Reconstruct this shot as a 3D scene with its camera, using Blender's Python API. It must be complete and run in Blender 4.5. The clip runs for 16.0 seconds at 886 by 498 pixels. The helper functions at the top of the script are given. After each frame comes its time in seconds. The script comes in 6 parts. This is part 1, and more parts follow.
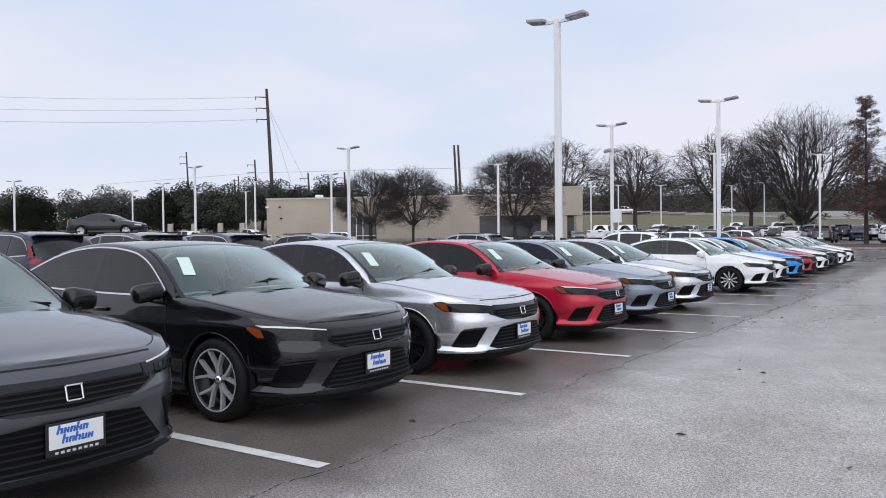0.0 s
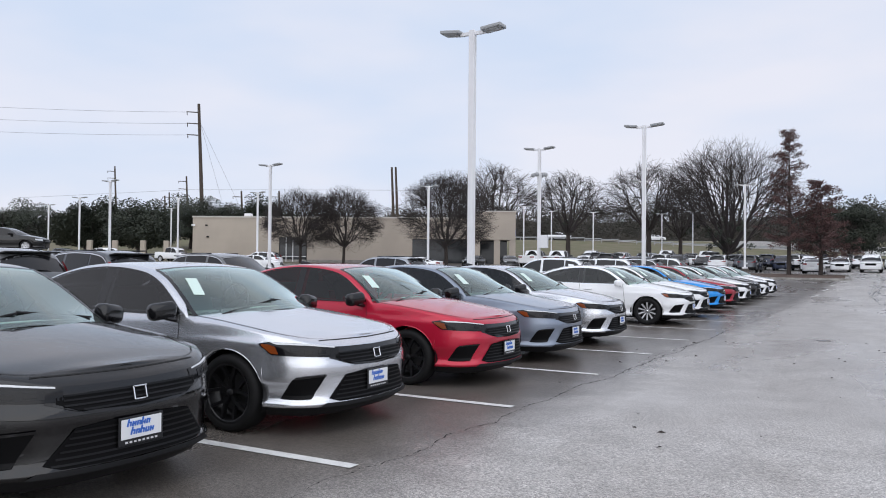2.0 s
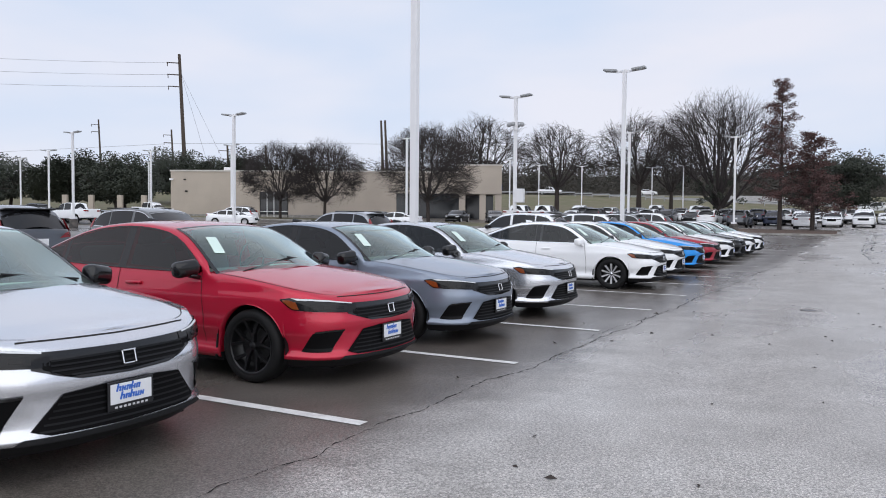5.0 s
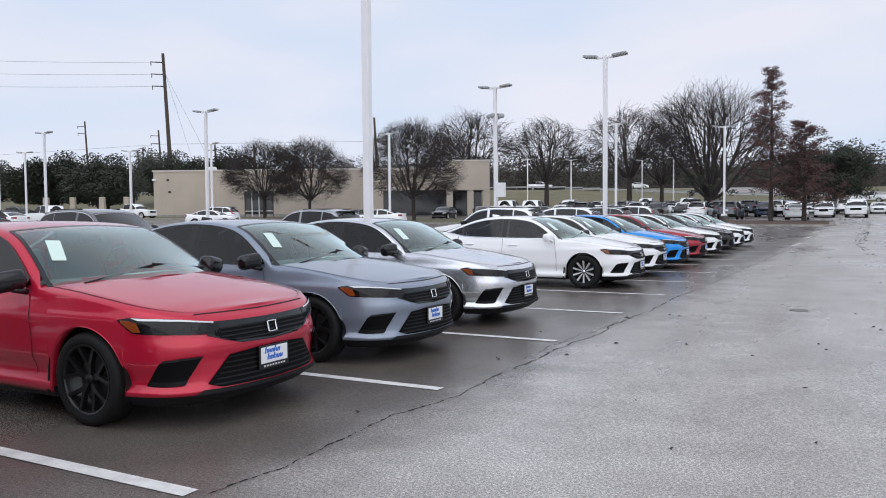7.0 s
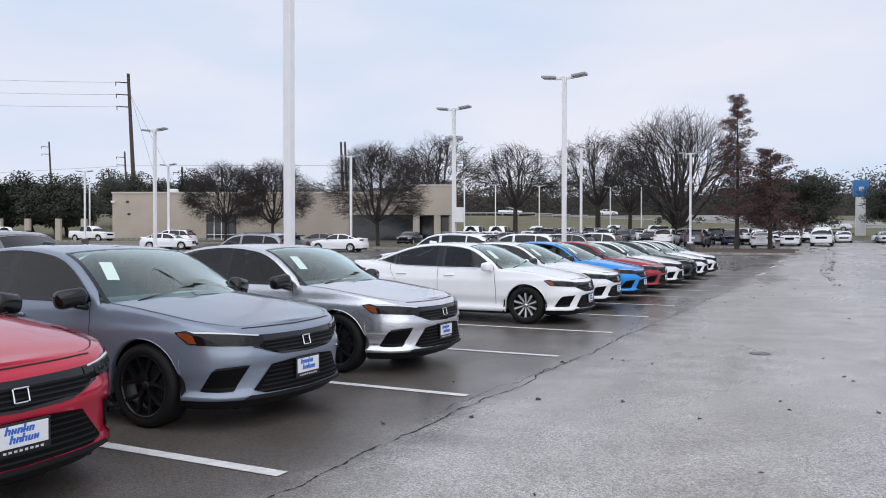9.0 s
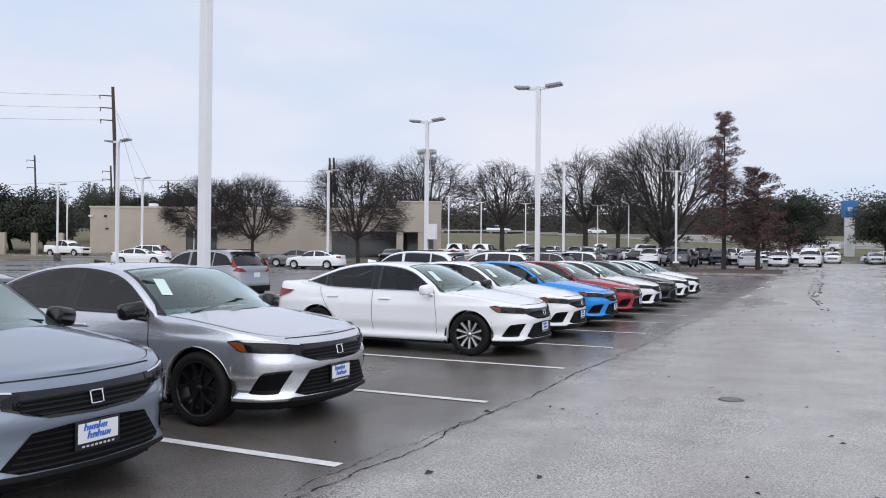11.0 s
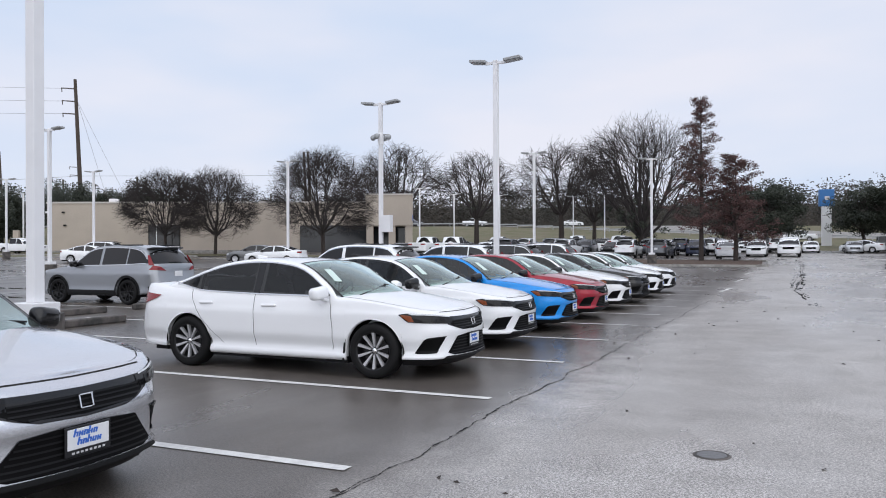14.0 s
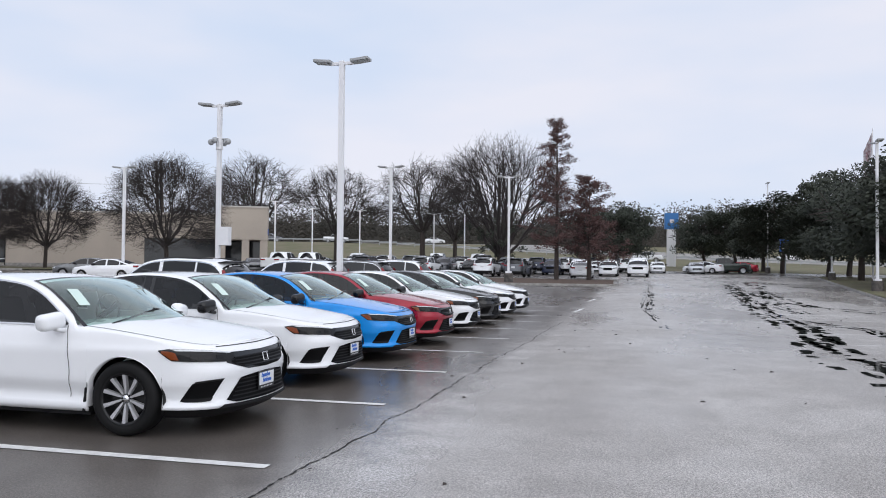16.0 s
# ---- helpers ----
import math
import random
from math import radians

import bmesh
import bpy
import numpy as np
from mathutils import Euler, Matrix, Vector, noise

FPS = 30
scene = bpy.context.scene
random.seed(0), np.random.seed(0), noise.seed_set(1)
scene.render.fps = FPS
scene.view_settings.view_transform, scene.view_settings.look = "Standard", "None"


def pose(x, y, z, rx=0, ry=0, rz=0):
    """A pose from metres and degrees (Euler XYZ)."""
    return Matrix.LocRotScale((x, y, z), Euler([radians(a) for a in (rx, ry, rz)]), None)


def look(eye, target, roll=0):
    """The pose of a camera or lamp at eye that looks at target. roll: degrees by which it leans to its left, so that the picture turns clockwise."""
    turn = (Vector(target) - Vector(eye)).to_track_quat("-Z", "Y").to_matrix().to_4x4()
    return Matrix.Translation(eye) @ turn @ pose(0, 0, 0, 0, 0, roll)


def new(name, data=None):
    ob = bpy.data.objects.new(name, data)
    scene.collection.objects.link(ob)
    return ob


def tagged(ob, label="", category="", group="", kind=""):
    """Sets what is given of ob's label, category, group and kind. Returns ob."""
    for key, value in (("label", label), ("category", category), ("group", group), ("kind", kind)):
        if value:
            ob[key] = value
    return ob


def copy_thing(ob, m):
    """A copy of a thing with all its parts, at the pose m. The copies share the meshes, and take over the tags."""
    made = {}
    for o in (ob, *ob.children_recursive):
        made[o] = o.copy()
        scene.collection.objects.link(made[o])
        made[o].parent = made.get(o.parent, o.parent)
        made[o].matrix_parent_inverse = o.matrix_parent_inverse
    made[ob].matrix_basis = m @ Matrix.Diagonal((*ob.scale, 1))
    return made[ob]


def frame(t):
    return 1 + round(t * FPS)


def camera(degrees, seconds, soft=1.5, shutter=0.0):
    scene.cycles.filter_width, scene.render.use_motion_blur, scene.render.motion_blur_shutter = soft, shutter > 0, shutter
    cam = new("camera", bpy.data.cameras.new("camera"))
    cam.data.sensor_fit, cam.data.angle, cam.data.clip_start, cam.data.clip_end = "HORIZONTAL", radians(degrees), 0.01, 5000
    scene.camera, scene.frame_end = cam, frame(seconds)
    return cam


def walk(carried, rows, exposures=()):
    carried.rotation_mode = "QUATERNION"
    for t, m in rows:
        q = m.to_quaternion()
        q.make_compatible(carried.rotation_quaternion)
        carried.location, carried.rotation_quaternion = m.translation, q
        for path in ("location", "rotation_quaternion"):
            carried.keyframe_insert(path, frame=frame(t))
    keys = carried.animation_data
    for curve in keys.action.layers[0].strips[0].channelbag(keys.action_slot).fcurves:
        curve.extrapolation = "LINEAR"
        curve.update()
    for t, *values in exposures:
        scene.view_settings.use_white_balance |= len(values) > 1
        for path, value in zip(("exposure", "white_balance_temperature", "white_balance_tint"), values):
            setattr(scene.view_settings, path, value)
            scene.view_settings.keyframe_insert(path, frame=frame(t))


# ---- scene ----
cam = camera(59.1, 16.0, 1.0)

# camera
PATH = [
    (0, (3.26, -3.313, 1.417), (2.151, -1.65, 1.393), -0.6),
    (0.5, (3.27, -2.913, 1.441), (2.207, -1.22, 1.435), -0.4),
    (1, (3.237, -2.443, 1.445), (2.213, -0.725, 1.46), -0.1),
    (1.5, (3.14, -2.02, 1.451), (2.149, -0.283, 1.479), 0.2),
    (2, (3.165, -1.6, 1.446), (2.19, 0.146, 1.48), 0.5),
    (2.5, (3.159, -1.202, 1.436), (2.182, 0.543, 1.467), 0.6),
    (3, (3.152, -0.792, 1.454), (2.174, 0.952, 1.474), 0.7),
    (3.5, (3.183, -0.329, 1.464), (2.204, 1.415, 1.468), 0.6),
    (4, (3.138, 0.099, 1.472), (2.173, 1.851, 1.454), 0.6),
    (4.2, (3.128, 0.292, 1.502), (2.169, 2.047, 1.465), 1.1),
    (6.3, (3.001, 2.062, 1.43), (2.039, 3.812, 1.324), -0.4),
    (6.5, (2.987, 2.237, 1.45), (2.029, 3.99, 1.346), -0.3),
    (7, (3.031, 2.638, 1.447), (2.085, 4.398, 1.358), -0.5),
    (7.5, (3.011, 3.048, 1.443), (2.084, 4.818, 1.372), -0.6),
    (8, (3.001, 3.495, 1.462), (2.097, 5.278, 1.41), -0.4),
    (8.5, (3.036, 3.948, 1.473), (2.145, 5.738, 1.438), -0.2),
    (9, (3.0, 4.364, 1.459), (2.116, 6.158, 1.434), 0.0),
    (9.5, (3.045, 4.827, 1.467), (2.171, 6.626, 1.456), 0.2),
    (10, (3.049, 5.278, 1.458), (2.185, 7.082, 1.459), 0.2),
    (10.2, (3.048, 5.456, 1.471), (2.192, 7.263, 1.478), 0.3),
    (12.3, (3.048, 7.514, 1.495), (2.124, 9.287, 1.533), 0.3),
    (12.5, (3.014, 7.659, 1.482), (2.079, 9.426, 1.522), 0.2),
    (13, (2.928, 8.16, 1.479), (1.992, 9.927, 1.509), 0.1),
    (13.5, (2.858, 8.652, 1.484), (1.965, 10.441, 1.501), -0.0),
    (14, (2.768, 9.115, 1.484), (1.951, 10.94, 1.488), -0.2),
    (14.5, (2.739, 9.614, 1.488), (2.011, 11.477, 1.487), -0.4),
    (15, (2.666, 10.101, 1.482), (2.031, 11.997, 1.486), -0.3),
    (15.5, (2.695, 10.589, 1.497), (2.137, 12.509, 1.516), -0.0),
    (16, (2.671, 11.116, 1.486), (2.181, 13.054, 1.534), 0.5),
]
walk(cam, [(t, look(eye, target, roll)) for t, eye, target, roll in PATH])

# ---------------------------------------------------------------- sky and sun
SUN_DIR = Euler((radians(48), 0, radians(35)))
world = bpy.data.worlds.new("overcast_sky")
scene.world = world
world.use_nodes = True


def links(tree, *pairs):
    for a, b in pairs:
        tree.links.new(a, b)


def build_sky():
    t = world.node_tree
    t.nodes.clear()
    out = t.nodes.new("ShaderNodeOutputWorld")
    back = t.nodes.new("ShaderNodeBackground")
    sky = t.nodes.new("ShaderNodeTexSky")
    sky.sky_type, sky.sun_disc = "NISHITA", False
    sky.sun_elevation, sky.sun_rotation = radians(42), radians(145)
    coord = t.nodes.new("ShaderNodeTexCoord")
    mapping = t.nodes.new("ShaderNodeMapping")
    mapping.inputs["Scale"].default_value = (1.0, 1.0, 3.2)
    cloud = t.nodes.new("ShaderNodeTexNoise")
    cloud.inputs["Scale"].default_value = 2.1
    cloud.inputs["Detail"].default_value = 4.0
    cloud.inputs["Roughness"].default_value = 0.48
    ramp = t.nodes.new("ShaderNodeValToRGB")
    ramp.color_ramp.elements[0].position, ramp.color_ramp.elements[1].position = 0.34, 0.62
    ramp.color_ramp.elements[0].color = (0.625, 0.715, 0.885, 1)
    ramp.color_ramp.elements[1].color = (0.785, 0.795, 0.89, 1)
    scaled = t.nodes.new("ShaderNodeVectorMath")
    scaled.operation = "SCALE"
    scaled.inputs["Scale"].default_value = 0.09
    mix = t.nodes.new("ShaderNodeMix")
    mix.data_type = "RGBA"
    mix.inputs["Factor"].default_value = 0.94
    back.inputs["Strength"].default_value = 1.0
    links(t, (coord.outputs["Generated"], mapping.inputs["Vector"]), (mapping.outputs["Vector"], cloud.inputs["Vector"]),
          (cloud.outputs["Fac"], ramp.inputs["Fac"]), (sky.outputs["Color"], scaled.inputs[0]),
          (scaled.outputs["Vector"], mix.inputs["A"]), (ramp.outputs["Color"], mix.inputs["B"]),
          (mix.outputs["Result"], back.inputs["Color"]), (back.outputs["Background"], out.inputs["Surface"]))


build_sky()
sun = new("sun", bpy.data.lights.new("sun", "SUN"))
sun.data.energy, sun.data.angle, sun.data.color = 1.4, radians(100), (1.0, 0.99, 0.975)
sun.rotation_euler = SUN_DIR
scene.view_settings.exposure = 0.10


# ---------------------------------------------------------------- materials
def material(name, color, rough=0.5, metal=0.0, grain=0.0, scale=20.0, bump=0.0, coat=0.0, second=None, second_scale=2.0,
             vary=0.0, spec=0.5):
    """A surface with fine grain, a slower second colour, relief and a per-object shift of brightness."""
    m = bpy.data.materials.new(name)
    m.use_nodes = True
    t = m.node_tree
    b = t.nodes["Principled BSDF"]
    b.inputs["Base Color"].default_value = (*color, 1)
    b.inputs["Roughness"].default_value = rough
    b.inputs["Metallic"].default_value = metal
    b.inputs["Coat Weight"].default_value = coat
    b.inputs["Coat Roughness"].default_value = 0.03
    b.inputs["Specular IOR Level"].default_value = spec
    if not (grain or bump or second or vary):
        return m
    coord = t.nodes.new("ShaderNodeTexCoord")
    fine = t.nodes.new("ShaderNodeTexNoise")
    fine.inputs["Scale"].default_value = scale
    fine.inputs["Detail"].default_value = 5.0
    t.links.new(coord.outputs["Object"], fine.inputs["Vector"])
    rgb = t.nodes.new("ShaderNodeRGB")
    rgb.outputs[0].default_value = (*color, 1)
    result = rgb.outputs[0]
    if second:
        slow = t.nodes.new("ShaderNodeTexNoise")
        slow.inputs["Scale"].default_value = second_scale
        slow.inputs["Detail"].default_value = 6.0
        t.links.new(coord.outputs["Object"], slow.inputs["Vector"])
        ramp = t.nodes.new("ShaderNodeValToRGB")
        ramp.color_ramp.elements[0].position, ramp.color_ramp.elements[1].position = 0.38, 0.64
        t.links.new(slow.outputs["Fac"], ramp.inputs["Fac"])
        mix = t.nodes.new("ShaderNodeMix")
        mix.data_type = "RGBA"
        links(t, (ramp.outputs["Color"], mix.inputs["Factor"]), (result, mix.inputs["A"]))
        mix.inputs["B"].default_value = (*second, 1)
        result = mix.outputs["Result"]
    if grain or vary:
        hsv = t.nodes.new("ShaderNodeHueSaturation")
        rng = t.nodes.new("ShaderNodeMapRange")
        rng.inputs["To Min"].default_value, rng.inputs["To Max"].default_value = 1 - grain * 1.6, 1 + grain * 1.6
        t.links.new(fine.outputs["Fac"], rng.inputs["Value"])
        value = rng.outputs["Result"]
        if vary:
            info = t.nodes.new("ShaderNodeObjectInfo")
            r2 = t.nodes.new("ShaderNodeMapRange")
            r2.inputs["To Min"].default_value, r2.inputs["To Max"].default_value = 1 - vary, 1 + vary
            mul = t.nodes.new("ShaderNodeMath")
            mul.operation = "MULTIPLY"
            links(t, (info.outputs["Random"], r2.inputs["Value"]), (value, mul.inputs[0]), (r2.outputs["Result"], mul.inputs[1]))
            value = mul.outputs["Value"]
        links(t, (value, hsv.inputs["Value"]), (result, hsv.inputs["Color"]))
        result = hsv.outputs["Color"]
    t.links.new(result, b.inputs["Base Color"])
    if bump:
        bp = t.nodes.new("ShaderNodeBump")
        bp.inputs["Strength"].default_value = bump
        bp.inputs["Distance"].default_value = 0.02
        links(t, (fine.outputs["Fac"], bp.inputs["Height"]), (bp.outputs["Normal"], b.inputs["Normal"]))
    return m


def asphalt_material(name, worn=None):
    """Damp asphalt: speckled stone, wet stains, a glossy film of water in the low spots. worn: (x, width) where the paler aisle begins."""
    m = bpy.data.materials.new(name)
    m.use_nodes = True
    t = m.node_tree
    b = t.nodes["Principled BSDF"]
    coord = t.nodes.new("ShaderNodeTexCoord")

    def tex(scale, detail, rough=0.6, stretch=None, kind="ShaderNodeTexNoise"):
        n = t.nodes.new(kind)
        n.inputs["Scale"].default_value = scale
        if kind == "ShaderNodeTexNoise":
            n.inputs["Detail"].default_value = detail
            n.inputs["Roughness"].default_value = rough
        if stretch:
            mp = t.nodes.new("ShaderNodeMapping")
            mp.inputs["Scale"].default_value = stretch
            links(t, (coord.outputs["Object"], mp.inputs["Vector"]), (mp.outputs["Vector"], n.inputs["Vector"]))
        else:
            t.links.new(coord.outputs["Object"], n.inputs["Vector"])
        return n

    def ramp(src, a, c, lo, hi):
        r = t.nodes.new("ShaderNodeValToRGB")
        r.color_ramp.elements[0].position, r.color_ramp.elements[1].position = a, c
        r.color_ramp.elements[0].color, r.color_ramp.elements[1].color = (*lo, 1), (*hi, 1)
        t.links.new(src, r.inputs["Fac"])
        return r.outputs["Color"]

    def blend(fac, a, c, mode="MIX"):
        x = t.nodes.new("ShaderNodeMix")
        x.data_type, x.blend_type = "RGBA", mode
        if isinstance(fac, float):
            x.inputs["Factor"].default_value = fac
        else:
            t.links.new(fac, x.inputs["Factor"])
        for v, socket in ((a, x.inputs["A"]), (c, x.inputs["B"])):
            if isinstance(v, tuple):
                socket.default_value = (*v, 1)
            else:
                t.links.new(v, socket)
        return x.outputs["Result"]

    def between(src, lo, hi):
        r = t.nodes.new("ShaderNodeMapRange")
        r.inputs["To Min"].default_value, r.inputs["To Max"].default_value = lo, hi
        t.links.new(src, r.inputs["Value"])
        return r.outputs["Result"]

    stones = tex(55, 5, 0.95)
    chips = tex(70, 0, kind="ShaderNodeTexVoronoi")
    stains = tex(0.35, 7, 0.62, (1.0, 0.45, 1.0))
    film = tex(0.16, 5, 0.55, (1.7, 0.5, 1.0))
    patch = tex(1.3, 4, 0.6)
    base = ramp(stones.outputs["Fac"], 0.45, 0.57, (0.025, 0.024, 0.023), (0.32, 0.312, 0.305))
    light = ramp(chips.outputs["Distance"], 0.10, 0.42, (0.33, 0.322, 0.313), (0.085, 0.082, 0.079))
    ground = blend(0.5, base, light)
    ground = blend(1.0, ground, ramp(stains.outputs["Fac"], 0.36, 0.62, (0.76, 0.74, 0.72), (1.0, 1.0, 1.0)), "MULTIPLY")
    ground = blend(1.0, ground, ramp(patch.outputs["Fac"], 0.35, 0.65, (0.84, 0.83, 0.82), (1.12, 1.12, 1.12)), "MULTIPLY")
    if worn:
        sep = t.nodes.new("ShaderNodeSeparateXYZ")
        t.links.new(coord.outputs["Object"], sep.inputs["Vector"])
        shift = t.nodes.new("ShaderNodeMath")
        shift.operation = "MULTIPLY_ADD"
        shift.inputs[1].default_value = 0.9
        links(t, (patch.outputs["Fac"], shift.inputs[0]), (sep.outputs["X"], shift.inputs[2]))
        edge = t.nodes.new("ShaderNodeMapRange")
        edge.interpolation_type = "SMOOTHSTEP"
        edge.inputs["From Min"].default_value, edge.inputs["From Max"].default_value = worn[0] + 0.45, worn[0] + 0.45 + worn[1]
        t.links.new(shift.outputs["Value"], edge.inputs["Value"])
        drier = t.nodes.new("ShaderNodeMath")
        drier.operation = "MULTIPLY_ADD"
        drier.inputs[1].default_value = 6.0
        links(t, (stains.outputs["Fac"], drier.inputs[0]), (sep.outputs["Y"], drier.inputs[2]))
        damp = t.nodes.new("ShaderNodeMapRange")
        damp.interpolation_type = "SMOOTHSTEP"
        damp.inputs["From Min"].default_value, damp.inputs["From Max"].default_value = 3.5, 13.0
        t.links.new(drier.outputs["Value"], damp.inputs["Value"])
        tone = blend(edge.outputs["Result"], blend(damp.outputs["Result"], (1.25, 1.16, 1.08), (0.92, 0.84, 0.78)), blend(damp.outputs["Result"], (3.3, 3.25, 3.2), (2.95, 2.9, 2.85)))
        rough = (blend(edge.outputs["Result"], (0.42, 0.42, 0.42), (0.46, 0.46, 0.46)), blend(edge.outputs["Result"], (0.24, 0.24, 0.24), (0.22, 0.22, 0.22)))
    else:
        tone, rough = (1.0, 0.95, 0.91), ((0.38, 0.38, 0.38), (0.16, 0.16, 0.16))
    ground = blend(1.0, ground, tone, "MULTIPLY")
    t.links.new(ground, b.inputs["Base Color"])
    wet = ramp(film.outputs["Fac"], 0.38, 0.58, (0, 0, 0), (1, 1, 1))
    t.links.new(blend(wet, *rough), b.inputs["Roughness"])
    bp = t.nodes.new("ShaderNodeBump")
    bp.inputs["Distance"].default_value = 0.006
    links(t, (between(wet, 0.34, 0.09), bp.inputs["Strength"]), (stones.outputs["Fac"], bp.inputs["Height"]),
          (bp.outputs["Normal"], b.inputs["Normal"]))
    return m


ASPHALT = asphalt_material("damp_asphalt", (-0.15, 1.1))
ROAD = asphalt_material("wet_road_asphalt")
LINE_PAINT = material("worn_white_line_paint", (0.72, 0.72, 0.70), 0.6, grain=0.12, scale=60, second=(0.60, 0.59, 0.58), second_scale=9)
CONCRETE = material("grey_concrete", (0.33, 0.32, 0.30), 0.85, grain=0.15, scale=25, bump=0.3, second=(0.2, 0.19, 0.18), second_scale=3)
DARK_CONCRETE = material("stained_concrete", (0.13, 0.115, 0.105), 0.8, grain=0.2, scale=18, bump=0.3, second=(0.05, 0.047, 0.045), second_scale=4)
WHITE_STEEL = material("white_painted_steel", (0.80, 0.80, 0.82), 0.4, grain=0.03, scale=5)
LAMP_GREY = material("grey_lamp_housing", (0.35, 0.36, 0.37), 0.45, grain=0.05, scale=9)
LENS = material("lamp_lens", (0.45, 0.46, 0.46), 0.25)
WOOD_POLE = material("weathered_wood_pole", (0.075, 0.058, 0.048), 0.9, grain=0.2, scale=6)
WIRE = material("wire", (0.35, 0.36, 0.40), 0.6)
STUCCO = material("tan_stucco", (0.47, 0.41, 0.345), 0.9, grain=0.05, scale=8, bump=0.15, second=(0.42, 0.365, 0.31), second_scale=0.3)
STUCCO_CAP = material("pale_metal_coping", (0.55, 0.52, 0.48), 0.5)
BARK = material("dark_bark", (0.050, 0.040, 0.036), 0.95, grain=0.25, scale=12, bump=0.4)
TWIG = material("dark_twigs", (0.042, 0.035, 0.034), 0.95)
LEAF_DARK = material("dark_evergreen_leaves", (0.020, 0.027, 0.017), 0.75, grain=0.35, scale=1.2, second=(0.034, 0.040, 0.026), second_scale=0.6)
LEAF_RUST = material("rusty_cypress_leaves", (0.090, 0.042, 0.038), 0.85, grain=0.3, scale=1.5, second=(0.07, 0.038, 0.036), second_scale=0.8)
LEAF_HAZE = material("winter_woodland", (0.052, 0.050, 0.044), 0.95, grain=0.3, scale=0.4, second=(0.075, 0.066, 0.057), second_scale=0.12)
GRASS = material("winter_grass", (0.115, 0.115, 0.055), 0.95, grain=0.25, scale=6, bump=0.4, second=(0.16, 0.135, 0.085), second_scale=0.35)
MULCH = material("brown_mulch", (0.085, 0.055, 0.04), 0.95, grain=0.3, scale=25, bump=0.6)
BLACK = material("black_plastic", (0.009, 0.009, 0.010), 0.5, spec=0.25)
RED_KERB = material("red_painted_kerb", (0.30, 0.06, 0.05), 0.6, grain=0.1, scale=10)


def film_of_water():
    m = bpy.data.materials.new("standing_water")
    m.use_nodes = True
    b = m.node_tree.nodes["Principled BSDF"]
    b.inputs["Base Color"].default_value = (0.012, 0.012, 0.013, 1)
    b.inputs["Roughness"].default_value = 0.06
    return m


WATER = film_of_water()


# ---------------------------------------------------------------- building helpers
def mesh_of(bm, name, smooth=False):
    me = bpy.data.meshes.new(name)
    bm.to_mesh(me)
    bm.free()
    if smooth:
        me.polygons.foreach_set("use_smooth", [True] * len(me.polygons))
    return me


def part(name, bm, mat, parent=None, label="", smooth=False):
    ob = new(name, mesh_of(bm, name, smooth))
    for mm in mat if isinstance(mat, (list, tuple)) else [mat]:
        ob.data.materials.append(mm)
    if parent:
        ob.parent = parent
    return tagged(ob, label)


def box(bm, x0, x1, y0, y1, z0, z1, bevel=0.0):
    g = bmesh.ops.create_cube(bm, size=1)
    bmesh.ops.scale(bm, vec=(x1 - x0, y1 - y0, z1 - z0), verts=g["verts"])
    bmesh.ops.translate(bm, vec=((x0 + x1) / 2, (y0 + y1) / 2, (z0 + z1) / 2), verts=g["verts"])
    if bevel:
        edges = list({e for v in g["verts"] for e in v.link_edges})
        bmesh.ops.bevel(bm, geom=edges, offset=bevel, segments=2, affect="EDGES", profile=0.5)
    return bm


def tube(bm, a, b, r0, r1, n=8, cap=True):
    a, b = Vector(a), Vector(b)
    q = (b - a).to_track_quat("Z", "Y")
    rings = []
    for p, r in ((a, r0), (b, r1)):
        rings.append([bm.verts.new(p + q @ Vector((r * math.cos(6.28318 * k / n), r * math.sin(6.28318 * k / n), 0))) for k in range(n)])
    for k in range(n):
        bm.faces.new((rings[0][k], rings[0][(k + 1) % n], rings[1][(k + 1) % n], rings[1][k]))
    if cap:
        bm.faces.new(rings[0][::-1])
        bm.faces.new(rings[1])
    return bm


def empty(name, m):
    ob = new(name)
    ob.matrix_world = m
    ob.empty_display_size = 0.2
    return ob


def height(x, y):
    """The lot is level by the cars and climbs gently towards the building and the highway."""
    s = -0.45 * x + 0.89 * y - 30
    rise = 0.0030 * min(max(12 - y, 0), 22)
    bank = 0.0009 * min(max(s - 85, 0), 65) ** 2
    return rise + bank + (0.024 * s * s / (s + 25) if s > 0 else 0.0)


# ---------------------------------------------------------------- ground
def ground_sheet():
    bm = bmesh.new()
    xs = [-900, -500, -300, -200] + list(range(-150, 151, 10)) + [200, 300, 500, 900]
    ys = [-400, -150, -60] + list(range(-30, 261, 10)) + [320, 420, 600, 900, 1500]
    grid = [[bm.verts.new((x, y, height(x, min(y, 420)) - 0.012)) for x in xs] for y in ys]
    for j in range(len(ys) - 1):
        for i in range(len(xs) - 1):
            bm.faces.new((grid[j][i], grid[j][i + 1], grid[j + 1][i + 1], grid[j + 1][i]))
    return part("ground", bm, GRASS, smooth=True)


